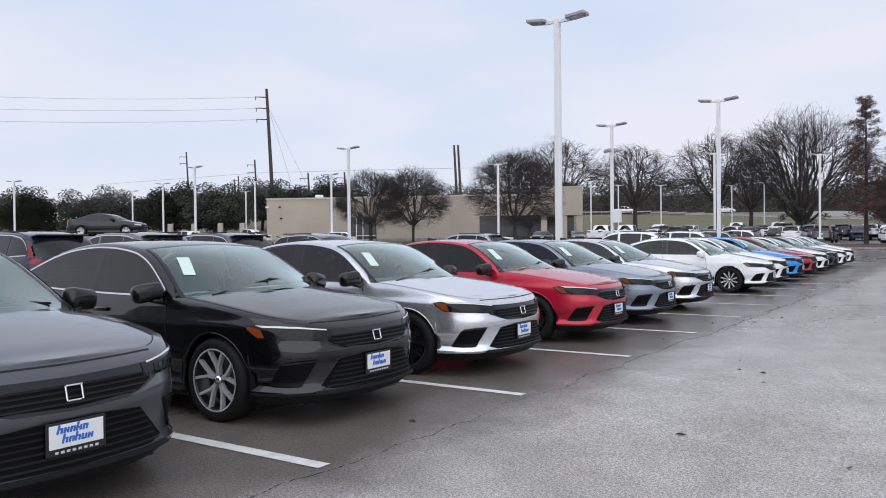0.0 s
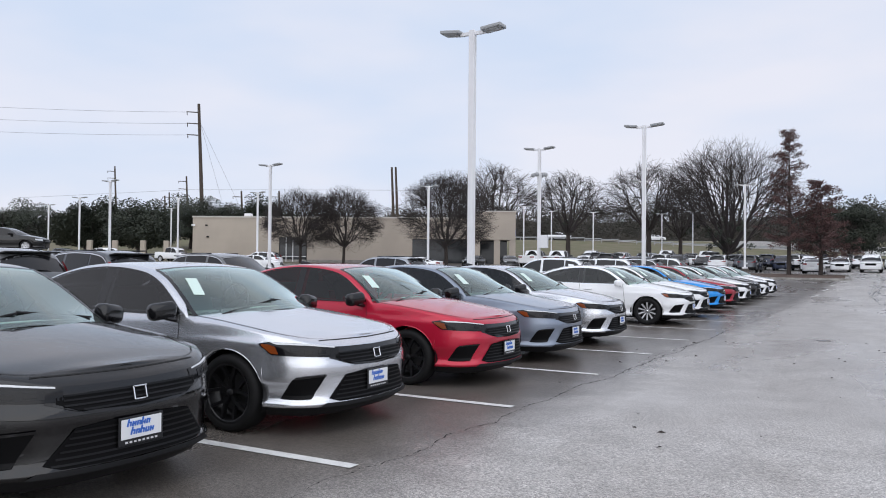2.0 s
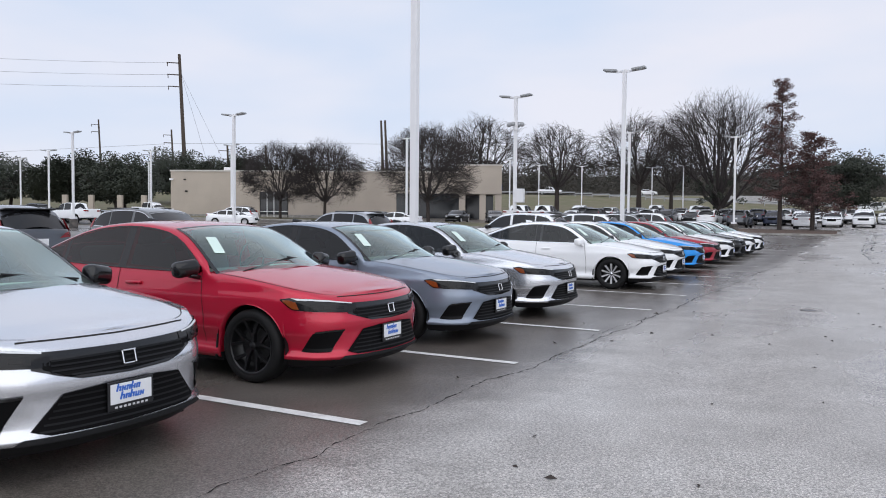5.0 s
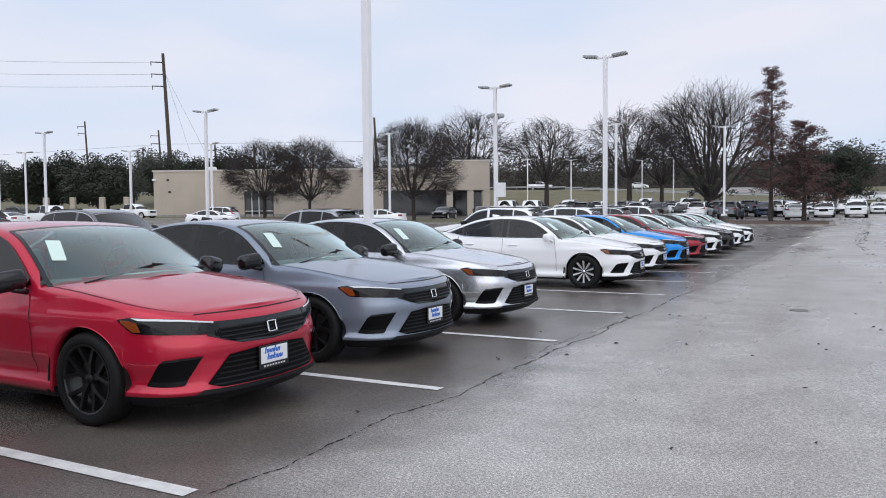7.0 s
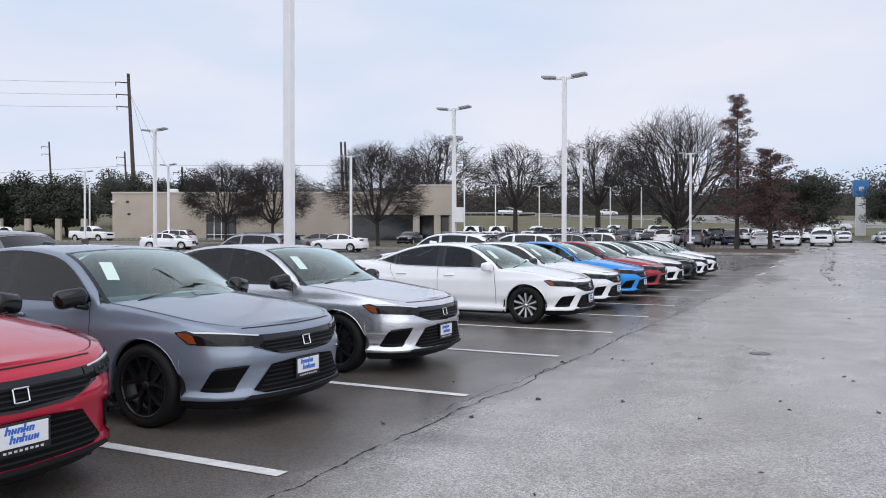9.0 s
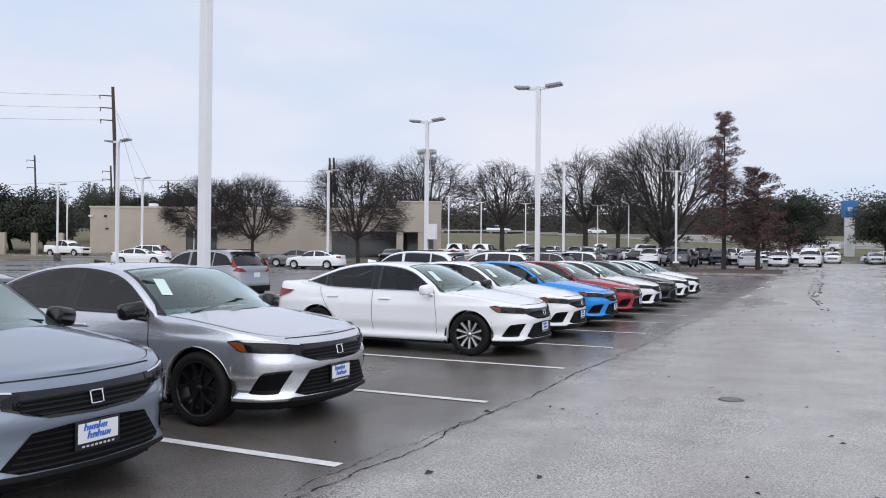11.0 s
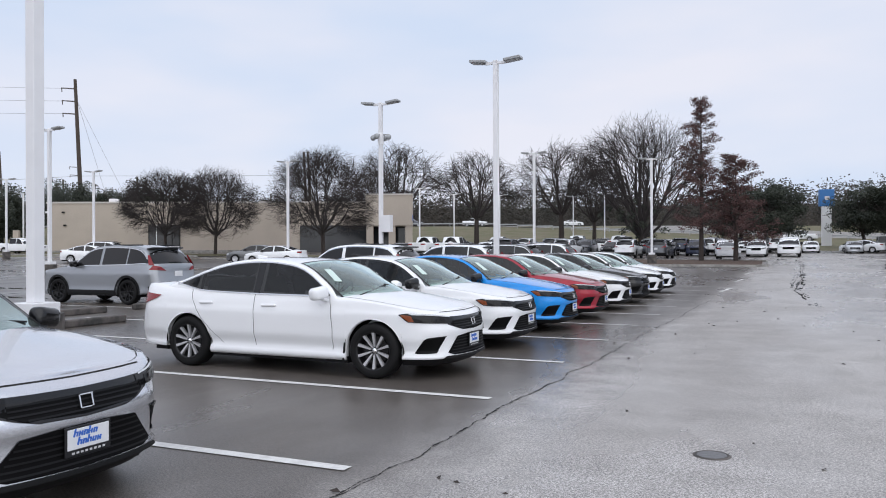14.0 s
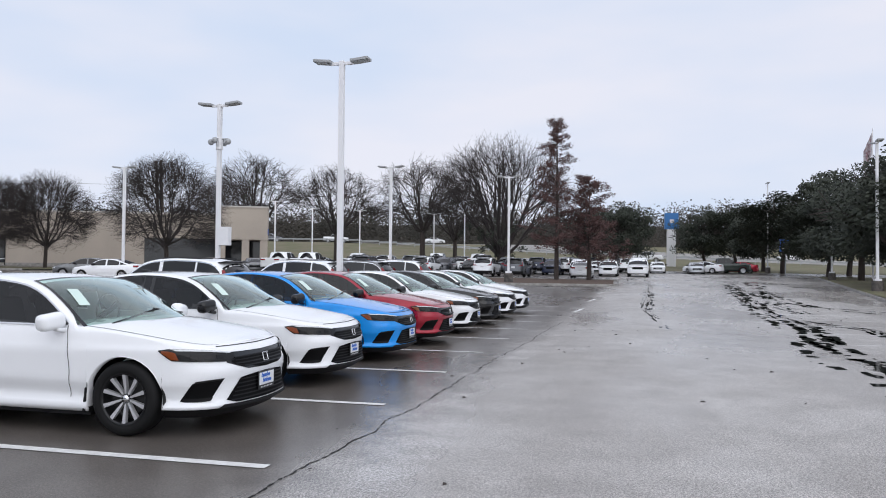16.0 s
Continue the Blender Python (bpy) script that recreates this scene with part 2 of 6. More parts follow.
def draped(name, corners, mat, lift, cell=4.0, label="", category=""):
    """A flat strip laid over the ground: corners of a four-sided patch."""
    bm = bmesh.new()
    a, b, c, d = [Vector((*p, 0)) for p in corners]
    nu = max(1, int(max((b - a).length, (c - d).length) / cell))
    nv = max(1, int(max((d - a).length, (c - b).length) / cell))
    rows = []
    for j in range(nv + 1):
        v = j / nv
        row = []
        for i in range(nu + 1):
            p = a.lerp(b, i / nu).lerp(d.lerp(c, i / nu), v)
            row.append(bm.verts.new((p.x, p.y, height(p.x, p.y) + lift)))
        rows.append(row)
    for j in range(nv):
        for i in range(nu):
            bm.faces.new((rows[j][i], rows[j][i + 1], rows[j + 1][i + 1], rows[j + 1][i]))
    return tagged(part(name, bm, mat, smooth=True), label, category, kind="structure")


tagged(ground_sheet(), "winter grass ground reaching to the far woods", "ground", kind="structure")
draped("car_park", [(-95, -60), (0.0, -60), (0.9, 104), (-62, 104)], ASPHALT, 0.0, 4.0,
       "damp grey asphalt of the dealership car park", "car park")
draped("aisle", [(0.0, -60), (12.0, -60), (20.5, 104), (0.9, 104)], ASPHALT, 0.002, 4.0, "weathered wet asphalt of the driving aisle", "aisle")
STALL = 2.74
for k in range(-2, 16):
    y = k * STALL + {0: 0.24, 1: 0.10, 2: 0.03}.get(k, 0.0)
    x = 0.0
    draped("stall_line", [(-5.2, y - 0.055), (x, y - 0.055), (x, y + 0.055), (-5.2, y + 0.055)],
           LINE_PAINT, 0.006, 3.0, "worn white painted parking stall line", "line")


def area_light_pole(x, y, tall=7.5, turn=0.0, cameras=False):
    z = height(x, y)
    ob = tagged(empty("street_lamp", pose(x, y, z, 0, 0, turn)),
                "white steel car park lamp post with two flat heads", "lamp post", "car park lamps")
    bm = bmesh.new()
    tube(bm, (0, 0, -0.2), (0, 0, 0.72), 0.33, 0.33, 16)
    part("pedestal", bm, DARK_CONCRETE, ob, "stained concrete pedestal")
    part("base_cover", box(bmesh.new(), -0.2, 0.2, -0.2, 0.2, 0.72, 0.86, 0.01), WHITE_STEEL, ob)
    part("pole", box(bmesh.new(), -0.075, 0.075, -0.075, 0.075, 0.86, tall, 0.008), WHITE_STEEL, ob)
    part("cross_arm", box(bmesh.new(), -0.35, 0.35, -0.035, 0.035, tall - 0.12, tall - 0.03, 0.006), WHITE_STEEL, ob)
    for s in (-1, 1):
        bm = bmesh.new()
        box(bm, 0.3, 0.85, -0.19, 0.19, -0.05, 0.04, 0.02)
        bmesh.ops.transform(bm, matrix=pose(0, 0, tall - 0.06, 0, -6, 0 if s > 0 else 180), verts=bm.verts)
        head = part("lamp_head", bm, LAMP_GREY, ob, "flat grey lamp head")
        bm = bmesh.new()
        box(bm, 0.4, 0.8, -0.15, 0.15, -0.062, -0.05)
        bmesh.ops.transform(bm, matrix=pose(0, 0, tall - 0.06, 0, -6, 0 if s > 0 else 180), verts=bm.verts)
        part("lens", bm, LENS, head)
    if cameras:
        bm = bmesh.new()
        tube(bm, (0, 0, tall - 1.75), (0, 0, tall - 1.3), 0.13, 0.13, 10)
        part("bracket", bm, WHITE_STEEL, ob)
        for a in (0, 90, 180, 270):
            bm = bmesh.new()
            d = Vector((math.cos(radians(a)), math.sin(radians(a)), 0))
            tube(bm, d * 0.1 + Vector((0, 0, tall - 1.35)), d * 0.34 + Vector((0, 0, tall - 1.35)), 0.03, 0.03, 6)
            bmesh.ops.create_uvsphere(bm, u_segments=10, v_segments=8, radius=0.12,
                                      matrix=Matrix.Translation(d * 0.36 + Vector((0, 0, tall - 1.45))))
            part("security_camera", bm, LAMP_GREY, ob, "round grey security camera", smooth=True)
        part("control_box", box(bmesh.new(), 0.08, 0.5, -0.12, 0.12, 2.2, 2.9, 0.01), WHITE_STEEL, ob)
    return ob


# car park lamps
LAMPS = [(-5.79, 15.88, 7.3, 0, False), (-5.8, 32.4, 7.5, 0, False), (-12.9, 37.8, 7.6, 0, True), (-30.6, 36.3, 7.4, 0, False),
         (-6.4, 66, 7.6, 0, False)]
for row in LAMPS:
    area_light_pole(*row)

# tan single-storey building
def building():
    ob = tagged(empty("commercial_building", pose(-81, 77, height(-81, 77) - 0.2, 0, 0, 25.6)),
                "tan stucco single-storey commercial building with flat roof", "building")
    part("wall", box(bmesh.new(), 0, 44, 0, 30, -1, 6.3), STUCCO, ob)
    return ob

building()


# ---------------------------------------------------------------- vehicles
def paint(name, color, metal=0.0, rough=0.32, coat_ior=1.5):
    """Car paint under a clear coat, with fine beads of rain standing on it."""
    m = bpy.data.materials.new(name)
    m.use_nodes = True
    t = m.node_tree
    b = t.nodes["Principled BSDF"]
    b.inputs["Metallic"].default_value = metal
    b.inputs["Roughness"].default_value = rough
    b.inputs["Coat Weight"].default_value = 1.0
    b.inputs["Coat Roughness"].default_value = 0.03
    b.inputs["Specular IOR Level"].default_value = 0.1
    b.inputs["Coat IOR"].default_value = coat_ior
    coord = t.nodes.new("ShaderNodeTexCoord")
    flake = t.nodes.new("ShaderNodeTexNoise")
    flake.inputs["Scale"].default_value = 350
    rng = t.nodes.new("ShaderNodeMapRange")
    rng.inputs["To Min"].default_value, rng.inputs["To Max"].default_value = 0.88, 1.12
    hsv = t.nodes.new("ShaderNodeHueSaturation")
    hsv.inputs["Color"].default_value = (*color, 1)
    beads = t.nodes.new("ShaderNodeTexVoronoi")
    beads.inputs["Scale"].default_value = 85
    where = t.nodes.new("ShaderNodeTexNoise")
    where.inputs["Scale"].default_value = 9
    r2 = t.nodes.new("ShaderNodeValToRGB")
    r2.color_ramp.elements[0].position, r2.color_ramp.elements[1].position = 0.05, 0.32
    r2.color_ramp.elements[0].color, r2.color_ramp.elements[1].color = (1, 1, 1, 1), (0, 0, 0, 1)
    gate = t.nodes.new("ShaderNodeValToRGB")
    gate.color_ramp.elements[0].position, gate.color_ramp.elements[1].position = 0.46, 0.60
    mul = t.nodes.new("ShaderNodeMath")
    mul.operation = "MULTIPLY"
    bp = t.nodes.new("ShaderNodeBump")
    bp.inputs["Strength"].default_value, bp.inputs["Distance"].default_value = 0.3, 0.002
    for n in (flake, beads, where):
        t.links.new(coord.outputs["Object"], n.inputs["Vector"])
    links(t, (flake.outputs["Fac"], rng.inputs["Value"]), (rng.outputs["Result"], hsv.inputs["Value"]),
          (hsv.outputs["Color"], b.inputs["Base Color"]), (beads.outputs["Distance"], r2.inputs["Fac"]),
          (where.outputs["Fac"], gate.inputs["Fac"]), (r2.outputs["Color"], mul.inputs[0]), (gate.outputs["Color"], mul.inputs[1]),
          (mul.outputs["Value"], bp.inputs["Height"]), (bp.outputs["Normal"], b.inputs["Coat Normal"]))
    return m


def clear_glass(name, tint, ior, layers=1.0, sheen=(1, 1, 1)):
    m = bpy.data.materials.new(name)
    m.use_nodes = True
    t = m.node_tree
    t.nodes.clear()
    out = t.nodes.new("ShaderNodeOutputMaterial")
    clear = t.nodes.new("ShaderNodeBsdfTransparent")
    clear.inputs["Color"].default_value = (*tint, 1)
    gloss = t.nodes.new("ShaderNodeBsdfGlossy")
    gloss.inputs["Roughness"].default_value = 0.02
    gloss.inputs["Color"].default_value = (*sheen, 1)
    fres = t.nodes.new("ShaderNodeFresnel")
    fres.inputs["IOR"].default_value = ior
    both = t.nodes.new("ShaderNodeMath")
    both.operation, both.use_clamp = "MULTIPLY", True
    both.inputs[1].default_value = layers
    mix = t.nodes.new("ShaderNodeMixShader")
    links(t, (fres.outputs["Fac"], both.inputs[0]), (both.outputs["Value"], mix.inputs["Fac"]), (clear.outputs["BSDF"], mix.inputs[1]), (gloss.outputs["BSDF"], mix.inputs[2]),
          (mix.outputs["Shader"], out.inputs["Surface"]))
    return m


PAINTS = {
    "dark grey": paint("dark_grey_paint", (0.080, 0.085, 0.097), 0.7, 0.34, 1.55),
    "black": paint("black_paint", (0.003, 0.003, 0.0035), 0.0, 0.32, 1.55),
    "silver": paint("silver_paint", (0.68, 0.695, 0.735), 0.85, 0.27),
    "red": paint("red_paint", (0.50, 0.013, 0.042), 0.35, 0.35),
    "dark red": paint("dark_red_paint", (0.34, 0.010, 0.028), 0.35, 0.35),
    "blue grey": paint("blue_grey_paint", (0.235, 0.275, 0.345), 0.5, 0.35),
    "white": paint("white_paint", (0.88, 0.89, 0.91), 0.0, 0.35),
    "bright blue": paint("bright_blue_paint", (0.004, 0.275, 0.78), 0.1, 0.35),
    "silver grey": paint("silver_grey_paint", (0.33, 0.345, 0.37), 0.6),
    "grey": paint("grey_paint", (0.16, 0.165, 0.17), 0.5),
    "pale silver": paint("pale_silver_paint", (0.55, 0.57, 0.60), 0.6),
    "dark green": paint("dark_green_paint", (0.035, 0.045, 0.04), 0.3),
    "navy": paint("navy_paint", (0.015, 0.022, 0.05), 0.3),
}
WINDSCREEN = clear_glass("windscreen_glass", (0.70, 0.88, 0.83), 1.60, 1.9, (0.84, 0.96, 0.93))
TINTED = clear_glass("tinted_side_glass", (0.09, 0.095, 0.10), 1.5)
REAR_GLASS = clear_glass("rear_glass", (0.30, 0.32, 0.32), 1.6)
GLOSS_BLACK = material("gloss_black_trim", (0.008, 0.008, 0.009), 0.15)
GRILLE = material("black_grille", (0.004, 0.004, 0.0045), 0.6, spec=0.1)
SLAT = material("dark_grille_slat", (0.008, 0.008, 0.009), 0.4, spec=0.2)
RUBBER = material("tyre_rubber", (0.008, 0.008, 0.0085), 0.7, grain=0.1, scale=30, spec=0.25)
RIM_BLACK = material("black_alloy", (0.010, 0.010, 0.011), 0.28, metal=0.3)
BRAKE = material("worn_brake_disc", (0.05, 0.05, 0.05), 0.5, metal=0.6)
RIM_SILVER = material("machined_alloy", (0.60, 0.60, 0.62), 0.35, metal=0.45)
CHROME = material("chrome", (0.72, 0.73, 0.75), 0.12, metal=1.0)
LAMP_DARK = material("smoked_headlight", (0.006, 0.006, 0.007), 0.10, spec=0.35)
LAMP_CLEAR = material("clear_lamp_strip", (0.62, 0.64, 0.66), 0.15, coat=1.0)
AMBER = material("amber_marker", (0.22, 0.048, 0.010), 0.2, coat=0.5)
TAIL_RED = material("red_tail_lamp", (0.24, 0.005, 0.010), 0.2, coat=0.2)
CABIN = material("dark_cabin_trim", (0.23, 0.26, 0.25), 0.8, grain=0.1, scale=8)
SEAM = material("panel_gap", (0.008, 0.008, 0.008), 0.9)
PAPER = material("pale_green_window_sheet", (0.62, 0.76, 0.70), 0.6, grain=0.03, scale=30)
PLATE_WHITE = material("white_plate", (0.80, 0.81, 0.83), 0.4)
PLATE_BLUE = material("blue_print", (0.03, 0.14, 0.55), 0.4)
PLATE_BLACK = material("black_plate_frame", (0.01, 0.01, 0.012), 0.4)
PLATE_PALE = material("pale_print", (0.6, 0.6, 0.62), 0.5)


def spline(points):
    """A smooth monotone curve through (x, value) points."""
    p = sorted(points)
    xs, ys = np.array([a for a, _ in p], float), np.array([b for _, b in p], float)
    h = np.diff(xs)
    d = np.diff(ys) / h
    m = np.zeros(len(xs))
    m[0], m[-1] = d[0], d[-1]
    for i in range(1, len(xs) - 1):
        m[i] = 0 if d[i - 1] * d[i] <= 0 else 2 * d[i - 1] * d[i] / (d[i - 1] + d[i])

    def f(x):
        x = min(max(x, xs[0]), xs[-1])
        i = min(int(np.searchsorted(xs, x, "right")) - 1, len(h) - 1)
        u = (x - xs[i]) / h[i]
        return float((1 + 2 * u) * (1 - u) ** 2 * ys[i] + u * (1 - u) ** 2 * h[i] * m[i]
                     + u * u * (3 - 2 * u) * ys[i + 1] + u * u * (u - 1) * h[i] * m[i + 1])
    return f


class Shell:
    """The skin of a car: x forward from the front bumper, s the way round it from the middle of the front, z up."""

    def __init__(self, spec):
        self.spec = spec
        pts = [Vector(p) for p in spec["outline"]]
        fine = []
        for i in range(len(pts) - 1):
            a, b, c, d = pts[max(i - 1, 0)], pts[i], pts[i + 1], pts[min(i + 2, len(pts) - 1)]
            if i == 0:
                a = Vector((b.x, -c.y))
            if i == len(pts) - 2:
                d = Vector((c.x, -b.y))
            for k in range(24):
                u = k / 24
                fine.append(0.5 * (2 * b + (c - a) * u + (2 * a - 5 * b + 4 * c - d) * u * u + (3 * b - a - 3 * c + d) * u ** 3))
        fine.append(pts[-1])
        self.p = np.array([(v.x, v.y) for v in fine])
        seg = np.hypot(*np.diff(self.p, axis=0).T)
        self.s = np.concatenate([[0], np.cumsum(seg)])
        self.length = float(self.s[-1])
        tang = np.gradient(self.p, axis=0)
        tang /= np.linalg.norm(tang, axis=1)[:, None]
        self.n = np.stack([-tang[:, 1] * -1, tang[:, 0] * -1], 1)
        self.front, self.side, self.rear = spline(spec["front"]), spline(spec["side"]), spline(spec["rear"])
        self.top, self.roof = spline(spec["top"]), spline(spec["roof"])
        side = (self.n[:, 1] > 0.8)
        self.sx, self.ss = self.p[side, 0][::-1], self.s[side][::-1]

    def at(self, s):
        x, y = np.interp(s, self.s, self.p[:, 0]), np.interp(s, self.s, self.p[:, 1])
        nx, ny = np.interp(s, self.s, self.n[:, 0]), np.interp(s, self.s, self.n[:, 1])
        return x, y, nx, ny

    def along(self, x):
        """s on the flank at x."""
        return float(np.interp(x, self.sx, self.ss))

    def skin(self, s, z, off=0.0, mirror=1):
        x, y, nx, ny = self.at(abs(s))
        wf, wr = max(nx, 0) ** 2, max(-nx, 0) ** 2
        inset = wf * self.front(z) + wr * self.rear(z) + (1 - wf - wr) * self.side(z)
        y2 = max(y + ny * (inset + off), 0.0) if s != 0 else 0.0
        return Vector((x + nx * (inset + off), y2 * mirror * (1 if s >= 0 else -1), z))

    def ztop(self, s):
        return self.top(self.at(abs(s))[0])

    def edge(self, s):
        return self.skin(s, self.ztop(s))

    def belt(self, x):
        e = self.edge(self.along(x))
        return e.y, e.z

    def flank(self, x, z, off=0.0, mirror=1):
        """A point of the side glass plane."""
        y, zb = self.belt(x)
        return Vector((x, (y - self.spec["lean"] * (z - zb) + off) * mirror, z + off * 0.3))

    def roof_z(self, x, y):
        back = self.spec["curve"]
        k = (y / 0.8) ** 2
        if x > self.spec["peak"]:
            low, high = self.spec["pillar"]
            f = min(max((low - x) / (low - high), 0.0), 1.0)
            xx = x + back * (1 - 0.8 * f) * k
        else:
            xx = x - back * 0.6 * k
        return self.roof(xx) - 0.035 * k

    def corner(self, x):
        y, zb = self.belt(x)
        z = self.roof_z(x, y)
        for _ in range(8):
            w = y - self.spec["lean"] * max(z - zb, -0.3)
            z = self.roof_z(x, w)
        return w, z

    def crown(self, x, y, off=0.0):
        return Vector((x, y, self.roof_z(x, y) + off))


def strip(bm, top, bottom, n, at, m=3):
    """A patch between two lines of (u, v) points, laid on the surface that at(u, v) gives."""
    def sample(line, k):
        f = k / n * (len(line) - 1)
        i = min(int(f), len(line) - 2)
        return Vector(line[i]).lerp(Vector(line[i + 1]), f - i)
    rows = []
    for j in range(m + 1):
        rows.append([bm.verts.new(at(*sample(top, k).lerp(sample(bottom, k), j / m))) for k in range(n + 1)])
    for j in range(m):
        for k in range(n):
            try:
                bm.faces.new((rows[j][k], rows[j + 1][k], rows[j + 1][k + 1], rows[j][k + 1]))
            except ValueError:
                pass
    return bm


def outward(bm, centre=Vector((-2.3, 0, 0.6))):
    for f in bm.faces:
        f.normal_update()
        if f.normal.dot(f.calc_center_median() - centre) < 0:
            f.normal_flip()
    return bm


def body_mesh(sh, fine):
    sp = sh.spec
    bm = bmesh.new()
    cuts = set(np.linspace(0, sh.length, 90 if fine else 40).tolist())
    for hx in sp["hubs"]:
        r = sp["arch"]
        for u in np.linspace(-1, 1, 25 if fine else 13):
            cuts.add(sh.along(hx + r * math.sin(u * math.pi / 2)))
        cuts.add(sh.along(hx + r + 0.004))
        cuts.add(sh.along(hx - r - 0.004))
    cuts = sorted(cuts)
    cuts = [c for i, c in enumerate(cuts) if i == 0 or c - cuts[i - 1] > 0.0015]
    nv = 18 if fine else 9
    low = spline(sp["low"])
    rims = []
    for mirror in (-1, 1):
        cols = []
        for s in cuts:
            x = sh.at(s)[0]
            zb = low(x)
            on_side = sh.at(s)[3] > 0.3
            for hx in sp["hubs"]:
                d = abs(x - hx)
                if on_side and d < sp["arch"]:
                    zb = max(zb, sp["hub_z"] + math.sqrt(max(sp["arch"] ** 2 - d * d, 0)))
            zt = sh.ztop(s)
            col = [bm.verts.new(sh.skin(s, zb + (zt - zb) * k / nv, 0, mirror)) for k in range(nv + 1)]
            inner = bm.verts.new(col[0].co + Vector((0, -0.06 * mirror * sh.at(s)[3], 0.0)) + Vector((-0.06 * sh.at(s)[2], 0, 0.0)))
            cols.append([inner] + col)
        for a, b in zip(cols, cols[1:]):
            for k in range(nv + 1):
                bm.faces.new((a[k], b[k], b[k + 1], a[k + 1]))
        rims.append(cols)
    # bonnet and boot lid between the shoulders
    nw = 14 if fine else 6
    for lo, hi, crown in ((sp["cowl"], 1.0, sp["crown"][0]), (-99, sp["deck"], sp["crown"][1])):
        rows = []
        for i, s in enumerate(cuts):
            if lo <= sh.at(s)[0] <= hi:
                a, b = rims[0][i][-1], rims[1][i][-1]
                row = [a]
                for k in range(1, nw):
                    u = 2 * k / nw - 1
                    z = a.co.z + crown(a.co.x) * (1 - abs(u) ** 2.4)
                    row.append(bm.verts.new((a.co.x, b.co.y * u, z)))
                rows.append(row + [b])
        for a, b in zip(rows, rows[1:]):
            for k in range(nw):
                mid = (a[k].co + b[k + 1].co) / 2
                if mid.x > sp["cabin"][0] - 0.05 or sh.roof_z(mid.x, mid.y) < mid.z + 0.05:
                    bm.faces.new((a[k], b[k], b[k + 1], a[k + 1]))
    # cabin
    x0, x1 = sp["cabin"]
    stations = np.linspace(x0, x1, 64 if fine else 26)
    ns, nc, nt = (7, 4, 8) if fine else (4, 2, 4)
    rows = []
    for x in stations:
        w, zc = sh.corner(x)
        y0, zb = sh.belt(x)
        zb -= 0.03
        half = []
        h = zc - zb
        r = min(0.048, max(h * 0.4, 0.004))
        if h < 0.01:
            half = [Vector((x, y0, min(zb, zc)))] * (ns + nc)
            w = y0
        else:
            for k in range(ns):
                z = zb + (h - r) * k / (ns - 1)
                half.append(sh.flank(x, z))
            a, b, c = sh.flank(x, zc - r), Vector((x, w, zc)), sh.crown(x, w - r * 1.2)
            for k in range(1, nc + 1):
                u = k / nc
                half.append(a * (1 - u) ** 2 + b * 2 * u * (1 - u) + c * u * u)
        wi = half[-1].y
        for k in range(1, nt + 1):
            y = wi * (1 - k / nt)
            half.append(sh.crown(x, y) if h >= 0.01 else Vector((x, y, min(sh.roof_z(x, y), zb))))
        left = [Vector((v.x, -v.y, v.z)) for v in half[:-1]]
        rows.append([bm.verts.new(v) for v in left + half[::-1]])
    holes = sp["glass"]
    total = len(rows[0]) - 1
    for a, b in zip(rows, rows[1:]):
        for k in range(total):
            mid = (a[k].co + b[k].co + b[k + 1].co + a[k + 1].co) / 4
            kk = min(k, total - 1 - k)
            w, zc = sh.corner(mid.x)
            if fine and kk >= ns + nc - 1 and holes[0][0] - 0.06 > mid.x > holes[0][1] + 0.06:
                continue
            if fine and kk >= ns + nc - 1 and holes[1][0] - 0.06 > mid.x > holes[1][1] + 0.06:
                continue
            if fine and kk < ns - 1 and any(p > mid.x > q for p, q in holes[2]) and sh.belt(mid.x)[1] + 0.04 < mid.z < zc - 0.05:
                continue
            try:
                bm.faces.new((a[k], b[k], b[k + 1], a[k + 1]))
            except ValueError:
                pass
    bmesh.ops.remove_doubles(bm, verts=bm.verts, dist=0.0008)
    bmesh.ops.dissolve_degenerate(bm, edges=bm.edges, dist=0.0005)
    return outward(bm)


def ring(bm, profile, n=36):
    """Turn a profile of (radius, y) about the wheel's axle."""
    rows = [[bm.verts.new((r * math.cos(6.283185 * k / n), y, r * math.sin(6.283185 * k / n))) for k in range(n)] for r, y in profile]
    for a, b in zip(rows, rows[1:]):
        for k in range(n):
            bm.faces.new((a[k], a[(k + 1) % n], b[(k + 1) % n], b[k]))
    return bm


